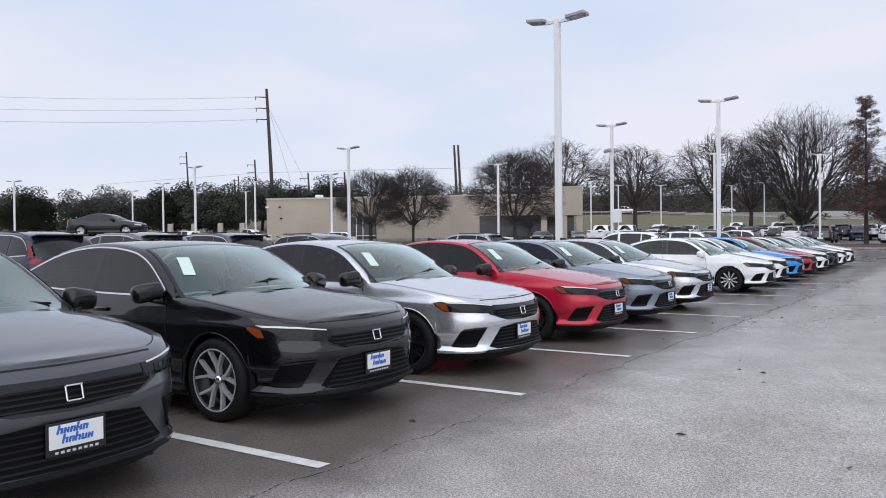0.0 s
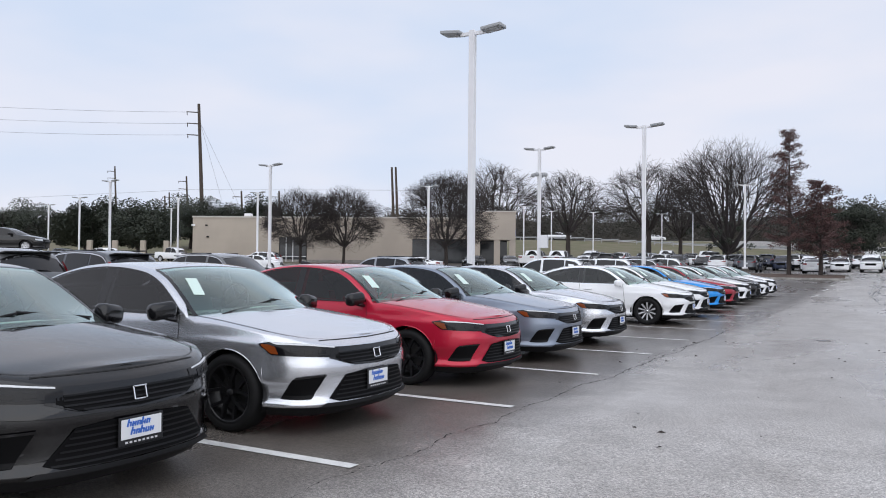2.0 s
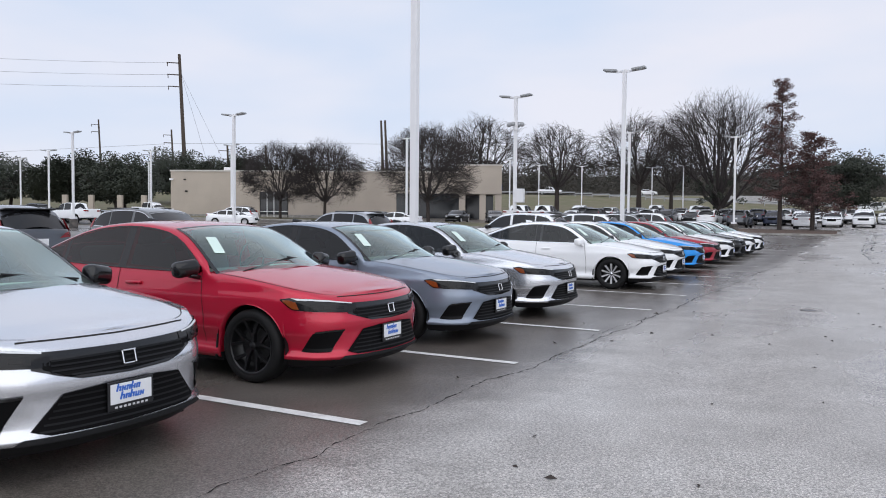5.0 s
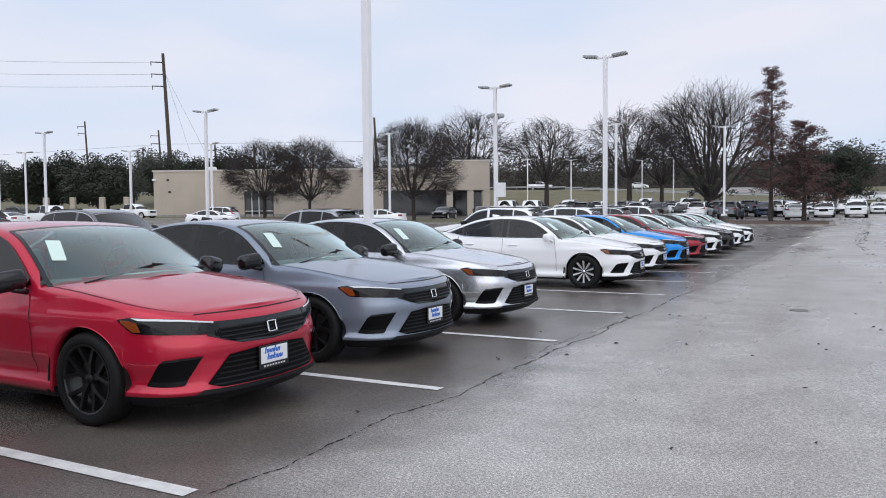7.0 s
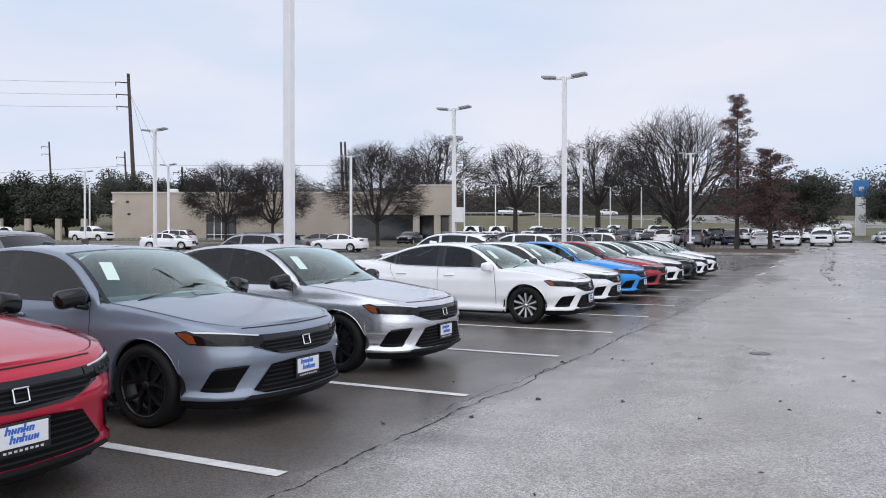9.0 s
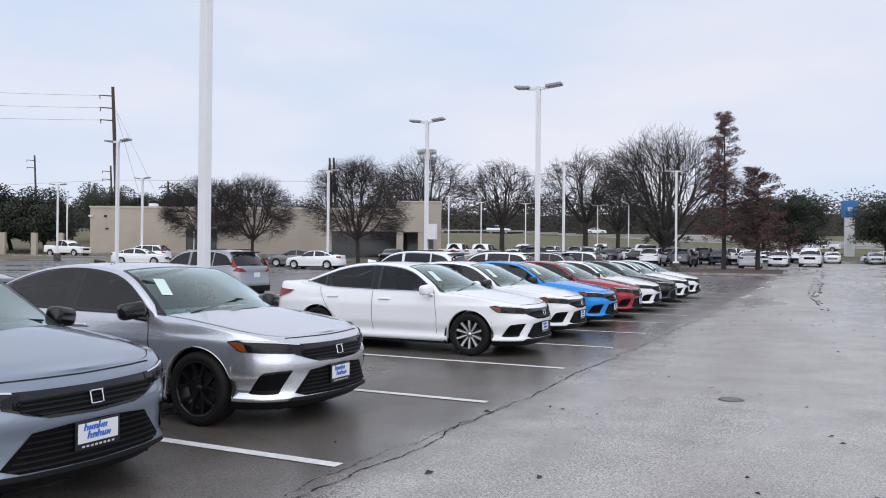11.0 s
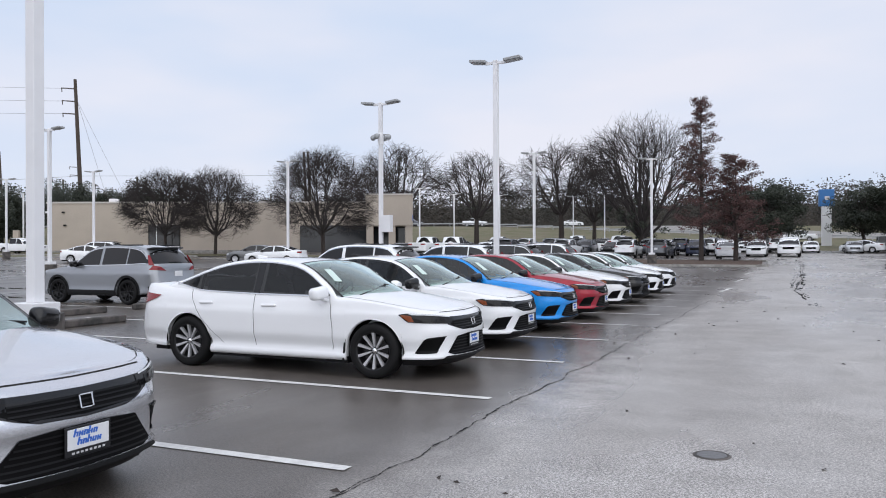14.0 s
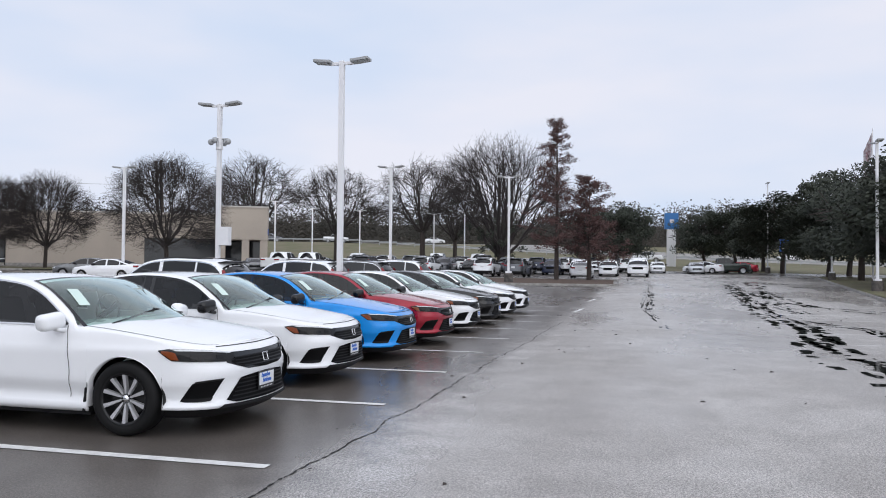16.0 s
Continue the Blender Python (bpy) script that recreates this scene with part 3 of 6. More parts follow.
def wheel(parent, x, y, z, r, style, side, n=36):
    """The outer face looks along side (+1 or -1) in y."""
    base = empty("wheel", pose(x, y, z))
    base.parent = parent
    o = side
    rr = r * {"far": 0.68, "ten": 0.69}.get(style, 0.745)
    part("tyre", ring(bmesh.new(), [(rr, 0.10 * o), (rr + 0.02, 0.112 * o), (r - 0.035, 0.115 * o), (r - 0.012, 0.10 * o), (r, 0.07 * o),
                                    (r, -0.07 * o), (r - 0.012, -0.10 * o), (r - 0.04, -0.11 * o), (rr, -0.10 * o)], n), RUBBER, base, smooth=True)
    part("rim", ring(bmesh.new(), [(rr + 0.004, 0.108 * o), (rr - 0.010, 0.106 * o), (rr - 0.018, 0.09 * o), (rr - 0.02, -0.02 * o),
                                   (0.13, -0.03 * o), (0.12, 0.0), (0.001, 0.0)], n), RIM_BLACK if style != "far" else RIM_SILVER, base, smooth=True)
    mat = RIM_BLACK if style == "black" else RIM_SILVER
    bm = bmesh.new()

    def blade(a0, r0, w0, a1, r1, w1, deep=0.035):
        """A tapered spoke from one angle and radius to another."""
        p0, p1 = Vector((math.cos(a0) * r0, 0, math.sin(a0) * r0)), Vector((math.cos(a1) * r1, 0, math.sin(a1) * r1))
        across = (p1 - p0).cross(Vector((0, 1, 0))).normalized()
        y0, y1 = (0.066 + 0.036 * min(r / rr, 1.0) for r in (r0, r1))
        q = [p0 - across * w0 + Vector((0, y0 * o, 0)), p0 + across * w0 + Vector((0, y0 * o, 0)),
             p1 + across * w1 + Vector((0, y1 * o, 0)), p1 - across * w1 + Vector((0, y1 * o, 0))]
        mid = sum(q, Vector()) / 4
        top = [bm.verts.new(v) for v in q]
        low = [bm.verts.new(v - Vector((0, deep * o, 0)) + (v - mid) * 0.08) for v in q]
        bm.faces.new(top)
        for i in range(4):
            bm.faces.new((top[i], top[(i + 1) % 4], low[(i + 1) % 4], low[i]))

    tip = rr - 0.006
    for k in range(10 if style == "ten" else 5):
        a = 6.283185 * k / (10 if style == "ten" else 5) + 0.3
        if style == "far":
            blade(a, 0.04, 0.05, a, tip, 0.06)
        elif style == "ten":
            blade(a, 0.045, 0.008, a + 0.03, tip, 0.018)
        else:
            wide = 0.012 if style == "black" else 0.010
            blade(a - 0.10, 0.035, wide, a - 0.13, 0.115, wide)
            blade(a + 0.10, 0.035, wide, a + 0.13, 0.115, wide)
            blade(a - 0.13, 0.108, wide, a - 0.34, tip, wide * 1.1)
            blade(a + 0.13, 0.108, wide, a + 0.34, tip, wide * 1.1)
    bmesh.ops.recalc_face_normals(bm, faces=bm.faces)
    part("spokes", bm, mat, base)
    if style == "touring":
        part("rim_lip", ring(bmesh.new(), [(rr + 0.002, 0.109 * o), (rr - 0.004, 0.111 * o), (rr - 0.010, 0.107 * o)], n), RIM_SILVER, base, smooth=True)
    if style != "far":
        bm = ring(bmesh.new(), [(0.02, 0.012 * o), (0.155, 0.012 * o), (0.158, 0.0)], 24)
        part("brake_disc", bm, BRAKE, base)
    bm = ring(bmesh.new(), [(0.001, 0.085 * o), (0.032, 0.083 * o), (0.036, 0.06 * o)], 14)
    part("hub_cap", bm, CHROME if style != "black" else SLAT, base, smooth=True)
    return base


def rounded(bm, size, m, bevel, seg=3):
    """Adds a box with rounded edges to bm."""
    tmp = bmesh.new()
    bmesh.ops.create_cube(tmp, size=1)
    bmesh.ops.scale(tmp, vec=size, verts=tmp.verts)
    bmesh.ops.bevel(tmp, geom=tmp.edges[:], offset=bevel, segments=seg, affect="EDGES", profile=0.5)
    bmesh.ops.transform(tmp, matrix=m, verts=tmp.verts)
    me = bpy.data.meshes.new("piece")
    tmp.to_mesh(me)
    tmp.free()
    bm.from_mesh(me)
    bpy.data.meshes.remove(me)
    return bm


def number_plate(parent, x, z, turn=0.0, fine=True):
    """White dealer plate; its blue brand lettering becomes plain slanted strokes."""
    m = pose(x, 0, z, 0, 0, turn)
    plate = part("plate", rounded(bmesh.new(), (0.012, 0.315, 0.165), m, 0.004), PLATE_BLACK, parent, "black plate frame")
    part("plate_face", rounded(bmesh.new(), (0.006, 0.285, 0.115), m @ pose(0.006, 0, 0.012), 0.002, 1), PLATE_WHITE, plate, "white dealer plate")
    if not fine:
        part("print", rounded(bmesh.new(), (0.003, 0.18, 0.06), m @ pose(0.0105, 0, 0.015), 0.001, 1), PLATE_BLUE, plate)
        return plate
    bm = bmesh.new()
    rng = random.Random(5)
    for row, (zz, w) in enumerate(((0.040, 0.165), (-0.008, 0.165))):
        y = -w / 2 + (0.012 if row else -0.014)
        for k in range(5):
            tall = 0.046 if k == 0 or (k == 3 - row) else 0.030
            wide = w / 5 * 0.72
            rounded(bm, (0.003, 0.012, tall), m @ pose(0.0105, y, zz + (tall - 0.030) / 2, -16, 0, 0), 0.001, 1)
            rounded(bm, (0.003, 0.011, 0.028), m @ pose(0.0105, y + wide * 0.72, zz, -16, 0, 0), 0.001, 1)
            rounded(bm, (0.003, wide * 0.6, 0.009), m @ pose(0.0105, y + wide * 0.4, zz + rng.choice((-0.010, 0.0, 0.010)), -6, 0, 0), 0.001, 1)
            y += w / 5
    part("print", bm, PLATE_BLUE, plate, "blue slanted strokes")
    bm = bmesh.new()
    for k in range(8):
        rounded(bm, (0.003, 0.018, 0.012), m @ pose(0.0075, -0.105 + 0.03 * k, -0.065), 0.001, 1)
    part("frame_print", bm, PLATE_PALE, plate)
    return plate


SEDAN = dict(
    outline=[(0, 0), (-0.012, 0.25), (-0.045, 0.45), (-0.115, 0.62), (-0.25, 0.765), (-0.45, 0.85), (-0.8, 0.892), (-1.3, 0.90), (-2.4, 0.90),
             (-3.5, 0.905), (-4.0, 0.89), (-4.33, 0.845), (-4.53, 0.75), (-4.62, 0.6), (-4.66, 0.3), (-4.67, 0)],
    front=[(0.10, -0.16), (0.17, -0.07), (0.20, -0.02), (0.25, 0.0), (0.36, -0.018), (0.46, -0.022), (0.54, -0.008), (0.585, -0.012),
           (0.62, -0.035), (0.70, -0.060), (0.74, -0.085), (0.775, -0.15), (0.80, -0.22)],
    side=[(0.10, -0.10), (0.18, -0.060), (0.22, -0.016), (0.27, -0.010), (0.305, -0.060), (0.38, -0.046), (0.47, -0.008), (0.60, -0.004), (0.74, 0.0), (0.80, -0.016),
          (0.88, -0.032), (0.96, -0.062), (1.02, -0.10), (1.10, -0.16)],
    rear=[(0.10, -0.16), (0.22, -0.06), (0.30, -0.01), (0.45, 0.0), (0.60, -0.015), (0.75, -0.06), (0.90, -0.075), (1.00, -0.06), (1.05, -0.085), (1.10, -0.16)],
    top=[(0.1, 0.772), (-0.15, 0.780), (-0.4, 0.812), (-0.8, 0.868), (-1.2, 0.912), (-1.6, 0.938), (-2.4, 0.946), (-3.2, 0.966), (-3.9, 1.010), (-4.4, 1.055), (-4.7, 1.05)],
    low=[(0.1, 0.245), (-0.55, 0.245), (-1.25, 0.20), (-3.2, 0.20), (-4.0, 0.25), (-4.7, 0.27)], floor=0.17, pillar=(-1.40, -2.0),
    roof=[(-0.82, 0.87), (-1.02, 0.955), (-1.22, 1.045), (-1.52, 1.178), (-1.82, 1.298), (-2.12, 1.372), (-2.45, 1.402), (-2.75, 1.406), (-3.1, 1.384),
          (-3.4, 1.330), (-3.7, 1.240), (-4.0, 1.138), (-4.25, 1.062), (-4.5, 0.97)],
    lean=0.38, curve=0.32, peak=-2.7, hubs=(-0.905, -3.64), hub_z=0.325, arch=0.365, wheel=0.325,
    cowl=-1.75, deck=-3.75, crown=(spline([(-1.8, 0.085), (-1.2, 0.075), (-0.5, 0.045), (0, 0.012)]), spline([(-4.7, 0.01), (-3.7, 0.03)])),
    cabin=(-0.92, -4.42), glass=((-1.06, -2.04), (-3.22, -4.05), ((-1.66, -2.50), (-2.64, -3.40), (-3.52, -3.72))))

CROSSOVER = dict(
    outline=[(0, 0), (-0.012, 0.3), (-0.04, 0.5), (-0.11, 0.68), (-0.24, 0.81), (-0.45, 0.885), (-0.8, 0.925), (-1.3, 0.93), (-2.4, 0.93),
             (-3.5, 0.93), (-4.1, 0.91), (-4.45, 0.85), (-4.6, 0.74), (-4.66, 0.6), (-4.69, 0.3), (-4.70, 0)],
    front=[(0.10, -0.18), (0.22, -0.06), (0.30, 0.0), (0.50, -0.01), (0.70, -0.02), (0.86, -0.05), (0.93, -0.10), (0.98, -0.2)],
    side=[(0.15, -0.08), (0.24, -0.03), (0.34, -0.005), (0.50, -0.015), (0.70, -0.005), (0.86, 0.0), (0.95, -0.02), (1.04, -0.04), (1.12, -0.07), (1.2, -0.12)],
    rear=[(0.15, -0.18), (0.28, -0.06), (0.36, -0.01), (0.55, 0.0), (0.70, -0.03), (0.90, -0.07), (1.05, -0.09), (1.15, -0.12), (1.25, -0.18)],
    top=[(0.1, 0.92), (-0.2, 0.93), (-0.6, 0.97), (-1.2, 1.04), (-1.6, 1.07), (-2.6, 1.085), (-3.6, 1.11), (-4.3, 1.14), (-4.8, 1.14)],
    low=[(0.1, 0.24), (-1.3, 0.25), (-3.3, 0.26), (-4.7, 0.33)],
    roof=[(-0.85, 0.98), (-1.1, 1.09), (-1.5, 1.30), (-1.8, 1.46), (-2.05, 1.575), (-2.4, 1.655), (-2.9, 1.685), (-3.6, 1.668), (-4.0, 1.615), (-4.18, 1.55), (-4.36, 1.38),
          (-4.53, 1.18), (-4.62, 1.05)],
    lean=0.30, floor=0.24, pillar=(-1.5, -2.1), curve=0.25, peak=-3.0, hubs=(-0.93, -3.63), hub_z=0.355, arch=0.41, wheel=0.355,
    cowl=-1.75, deck=-4.2, crown=(spline([(-1.8, 0.08), (-1.2, 0.07), (-0.5, 0.045), (0, 0.015)]), spline([(-4.7, 0.01), (-4.2, 0.02)])),
    cabin=(-0.95, -4.60), glass=((-1.1, -2.06), (-4.20, -4.52), ((-1.72, -2.52), (-2.66, -3.5), (-3.62, -4.1))))

PICKUP = dict(
    outline=[(0, 0), (-0.01, 0.4), (-0.03, 0.65), (-0.10, 0.84), (-0.25, 0.94), (-0.6, 0.98), (-1.5, 1.0), (-3.0, 1.0), (-4.5, 1.0), (-5.3, 0.99),
             (-5.66, 0.96), (-5.76, 0.86), (-5.79, 0.5), (-5.80, 0)],
    front=[(0.2, -0.15), (0.35, -0.02), (0.55, 0.0), (0.8, -0.02), (1.0, -0.05), (1.12, -0.1), (1.2, -0.2)],
    side=[(0.25, -0.08), (0.4, -0.02), (0.8, 0.0), (1.1, -0.02), (1.25, -0.06), (1.4, -0.1)],
    rear=[(0.25, -0.15), (0.45, -0.02), (0.6, 0.0), (0.8, -0.03), (1.2, -0.03), (1.35, -0.06)],
    top=[(0.1, 1.08), (-0.3, 1.10), (-1.3, 1.17), (-1.8, 1.20), (-3.9, 1.24), (-4.1, 1.30), (-5.9, 1.32)],
    low=[(0.1, 0.36), (-1.5, 0.42), (-4.0, 0.42), (-5.9, 0.50)],
    roof=[(-1.2, 1.12), (-1.5, 1.25), (-1.9, 1.50), (-2.25, 1.75), (-2.6, 1.88), (-3.0, 1.92), (-3.6, 1.91), (-3.95, 1.86), (-4.02, 1.5), (-4.06, 1.1)],
    lean=0.26, floor=0.36, pillar=(-1.9, -2.4), curve=0.2, peak=-3.2, hubs=(-0.98, -4.65), hub_z=0.41, arch=0.48, wheel=0.41,
    cowl=-2.0, deck=-3.9, crown=(spline([(-2, 0.09), (0, 0.03)]), spline([(-5.8, 0.01), (-3.9, 0.01)])),
    cabin=(-1.2, -4.06), glass=((-1.45, -2.3), (-3.96, -4.02), ((-2.05, -2.85), (-2.95, -3.75), (-3.78, -3.8))))
SHELLS = {"sedan": Shell(SEDAN), "crossover": Shell(CROSSOVER), "pickup": Shell(PICKUP)}


def pane(name, bm, parent, mat):
    ob = part(name, outward(bm), mat, parent, smooth=True)
    ob.visible_shadow = False
    return ob


def glazing(car, sh, fine, tint=TINTED):
    front, back, sides = sh.spec["glass"]
    n, m = (16, 8) if fine else (6, 3)

    def top_patch(x0, x1, off, margin, inner=None):
        def at(u, v):
            x = x0 + (x1 - x0) * v
            w = sh.corner(x)[0] - margin
            return sh.crown(x, (2 * u - 1) * w, off)
        return at
    screen_mat = WINDSCREEN if fine else GLOSS_BLACK
    pane("windscreen", strip(bmesh.new(), [(0, 0), (1, 0)], [(0, 1), (1, 1)], n, top_patch(front[0], front[1], 0.004, 0.056), m), car, screen_mat)
    if fine:
        for a, b in (((0, 0), (0.022, 1)), ((0.978, 0), (1, 1))):
            part("screen_border", outward(strip(bmesh.new(), [(a[0], 0), (b[0], 0)], [(a[0], 1), (b[0], 1)], 2,
                                                top_patch(front[0], front[1], 0.006, 0.050), 10)), GLOSS_BLACK, car, smooth=True)
        part("screen_border", outward(strip(bmesh.new(), [(0, 0.985), (1, 0.985)], [(0, 1.012), (1, 1.012)], 14,
                                            top_patch(front[0], front[1], 0.006, 0.050), 2)), GLOSS_BLACK, car, smooth=True)
    pane("rear_window", strip(bmesh.new(), [(0, 0), (1, 0)], [(0, 1), (1, 1)], n, top_patch(back[0], back[1], 0.005, 0.09), m), car, REAR_GLASS if fine else GLOSS_BLACK)
    def sill(x):
        rear = sides[1][1] - x
        return sh.belt(x)[1] + 0.012 + (0.13 * max(rear - 0.05, 0.0) if fine else 0.0)

    spans = [(sides[0][0] + 0.16, sides[0][1] - 0.02), (sides[1][0] + 0.02, sides[1][1] - 0.03), (sides[2][0] + 0.04, sides[2][1] - 0.22)]
    for mirror in (-1, 1):
        for i, (a, b) in enumerate(spans):
            xs = np.linspace(a, b, 9)
            lo = [(x, sill(x)) for x in xs]
            hi = [(x, max(sh.corner(x)[1] - 0.040, sill(x) + 0.004)) for x in xs]
            pane("side_window", strip(bmesh.new(), hi, lo, n, lambda x, z: sh.flank(x, z, 0.006, mirror), m), car, tint if fine else GLOSS_BLACK)
        if fine:
            a, b = spans[0][1], spans[1][0]
            for x0, x1 in ((a, b), (spans[1][1], spans[2][0])):
                hi = [(x, sh.corner(x)[1] - 0.040) for x in (x0, x1)]
                lo = [(x, sh.belt(x)[1] + 0.012) for x in (x0, x1)]
                part("pillar_trim", outward(strip(bmesh.new(), hi, lo, 2, lambda x, z: sh.flank(x, z, 0.0065, mirror), 5)), GLOSS_BLACK, car, smooth=True)


def front_patch(car, sh, name, top, bottom, mat, off, parent=None, label="", n=12, m=3, both=True):
    made = []
    for mirror in ((-1, 1) if both else (1,)):
        bm = strip(bmesh.new(), top, bottom, n, lambda s, z: sh.skin(s, z, off, mirror), m)
        made.append(part(name, outward(bm), mat, parent or car, label, smooth=True))
    return made


def wheels(car, sh, style, n):
    sp = sh.spec
    for hx in sp["hubs"]:
        for side in (-1, 1):
            y = sh.skin(sh.along(hx), 0.74).y - 0.125
            wheel(car, hx, y * side, sp["hub_z"], sp["wheel"], style, side, n)
            bm = bmesh.new()
            r = sp["arch"] + 0.012
            rows = [[bm.verts.new((hx + r * math.cos(a), yy * side, sp["hub_z"] + r * math.sin(a))) for a in np.linspace(-0.35, math.pi + 0.35, 17)]
                    for yy in (y + 0.085, y - 0.22)]
            for k in range(16):
                bm.faces.new((rows[0][k], rows[0][k + 1], rows[1][k + 1], rows[1][k]))
            part("arch_liner", bm, BLACK, car)
    # plain floor boxes, set low and wide to block light beneath the car
    bm = bmesh.new()
    low = sp["floor"]
    end = sp["outline"][-1][0]
    for x0, x1, w in ((sp["hubs"][1] + sp["arch"], sp["hubs"][0] - sp["arch"], 0.82), (sp["hubs"][0] - sp["arch"] + 0.002, -0.22, 0.60),
                      (end + 0.22, sp["hubs"][1] + sp["arch"] - 0.002, 0.60)):
        box(bm, x0, x1, -w, w, low - 0.01, low + 0.10)
    part("underbody_light_block", bm, BLACK, car)


def mirrors(car, sh, mat, x, z):
    for side in (-1, 1):
        y = sh.belt(x)[0]
        bm = bmesh.new()
        rounded(bm, (0.14, 0.245, 0.150), pose(x - 0.02, side * (y + 0.135), z, side * -8, 0, side * 14), 0.052, 4)
        rounded(bm, (0.07, 0.14, 0.04), pose(x + 0.01, side * (y + 0.05), z - 0.075, side * 12, 0, 0), 0.015, 2)
        part("wing_mirror", bm, mat, car, smooth=True)


def cabin_fittings(car, z0=0.0):
    """Dashboard, seats and steering wheel seen through the windscreen."""
    bm = bmesh.new()
    rounded(bm, (0.62, 1.30, 0.12), pose(-1.62, 0, 0.90 + z0, 0, -4, 0), 0.05)
    part("dashboard", bm, CABIN, car)
    for y in (-0.37, 0.37):
        bm = bmesh.new()
        rounded(bm, (0.14, 0.50, 0.62), pose(-2.62, y, 0.86 + z0, 0, -16, 0), 0.06)
        rounded(bm, (0.50, 0.50, 0.16), pose(-2.36, y, 0.55 + z0), 0.06)
        rounded(bm, (0.10, 0.28, 0.18), pose(-2.74, y, 1.24 + z0, 0, -12, 0), 0.045)
        part("seat", bm, CABIN, car)
    bm = bmesh.new()
    rounded(bm, (0.16, 1.20, 0.60), pose(-3.42, 0, 0.84 + z0, 0, -20, 0), 0.06)
    part("rear_bench", bm, CABIN, car)
    bm = bmesh.new()
    g = ring(bm, [(0.165, 0), (0.18, 0.014), (0.195, 0), (0.18, -0.014), (0.165, 0)], 20)
    box(bm, -0.17, 0.17, -0.01, 0.01, -0.03, 0.03)
    bmesh.ops.transform(bm, matrix=pose(-2.02, 0.37, 1.0 + z0, 0, 0, 0) @ pose(0, 0, 0, 0, -25, 90), verts=bm.verts)
    part("steering_wheel", bm, BLACK, car)
    bm = bmesh.new()
    rounded(bm, (0.24, 0.46, 0.006), pose(-1.50, 0.10, 0.968 + z0, 0, -4, 12), 0.002, 1)
    part("paper", bm, PAPER, car, "pale paper lying on the dashboard")


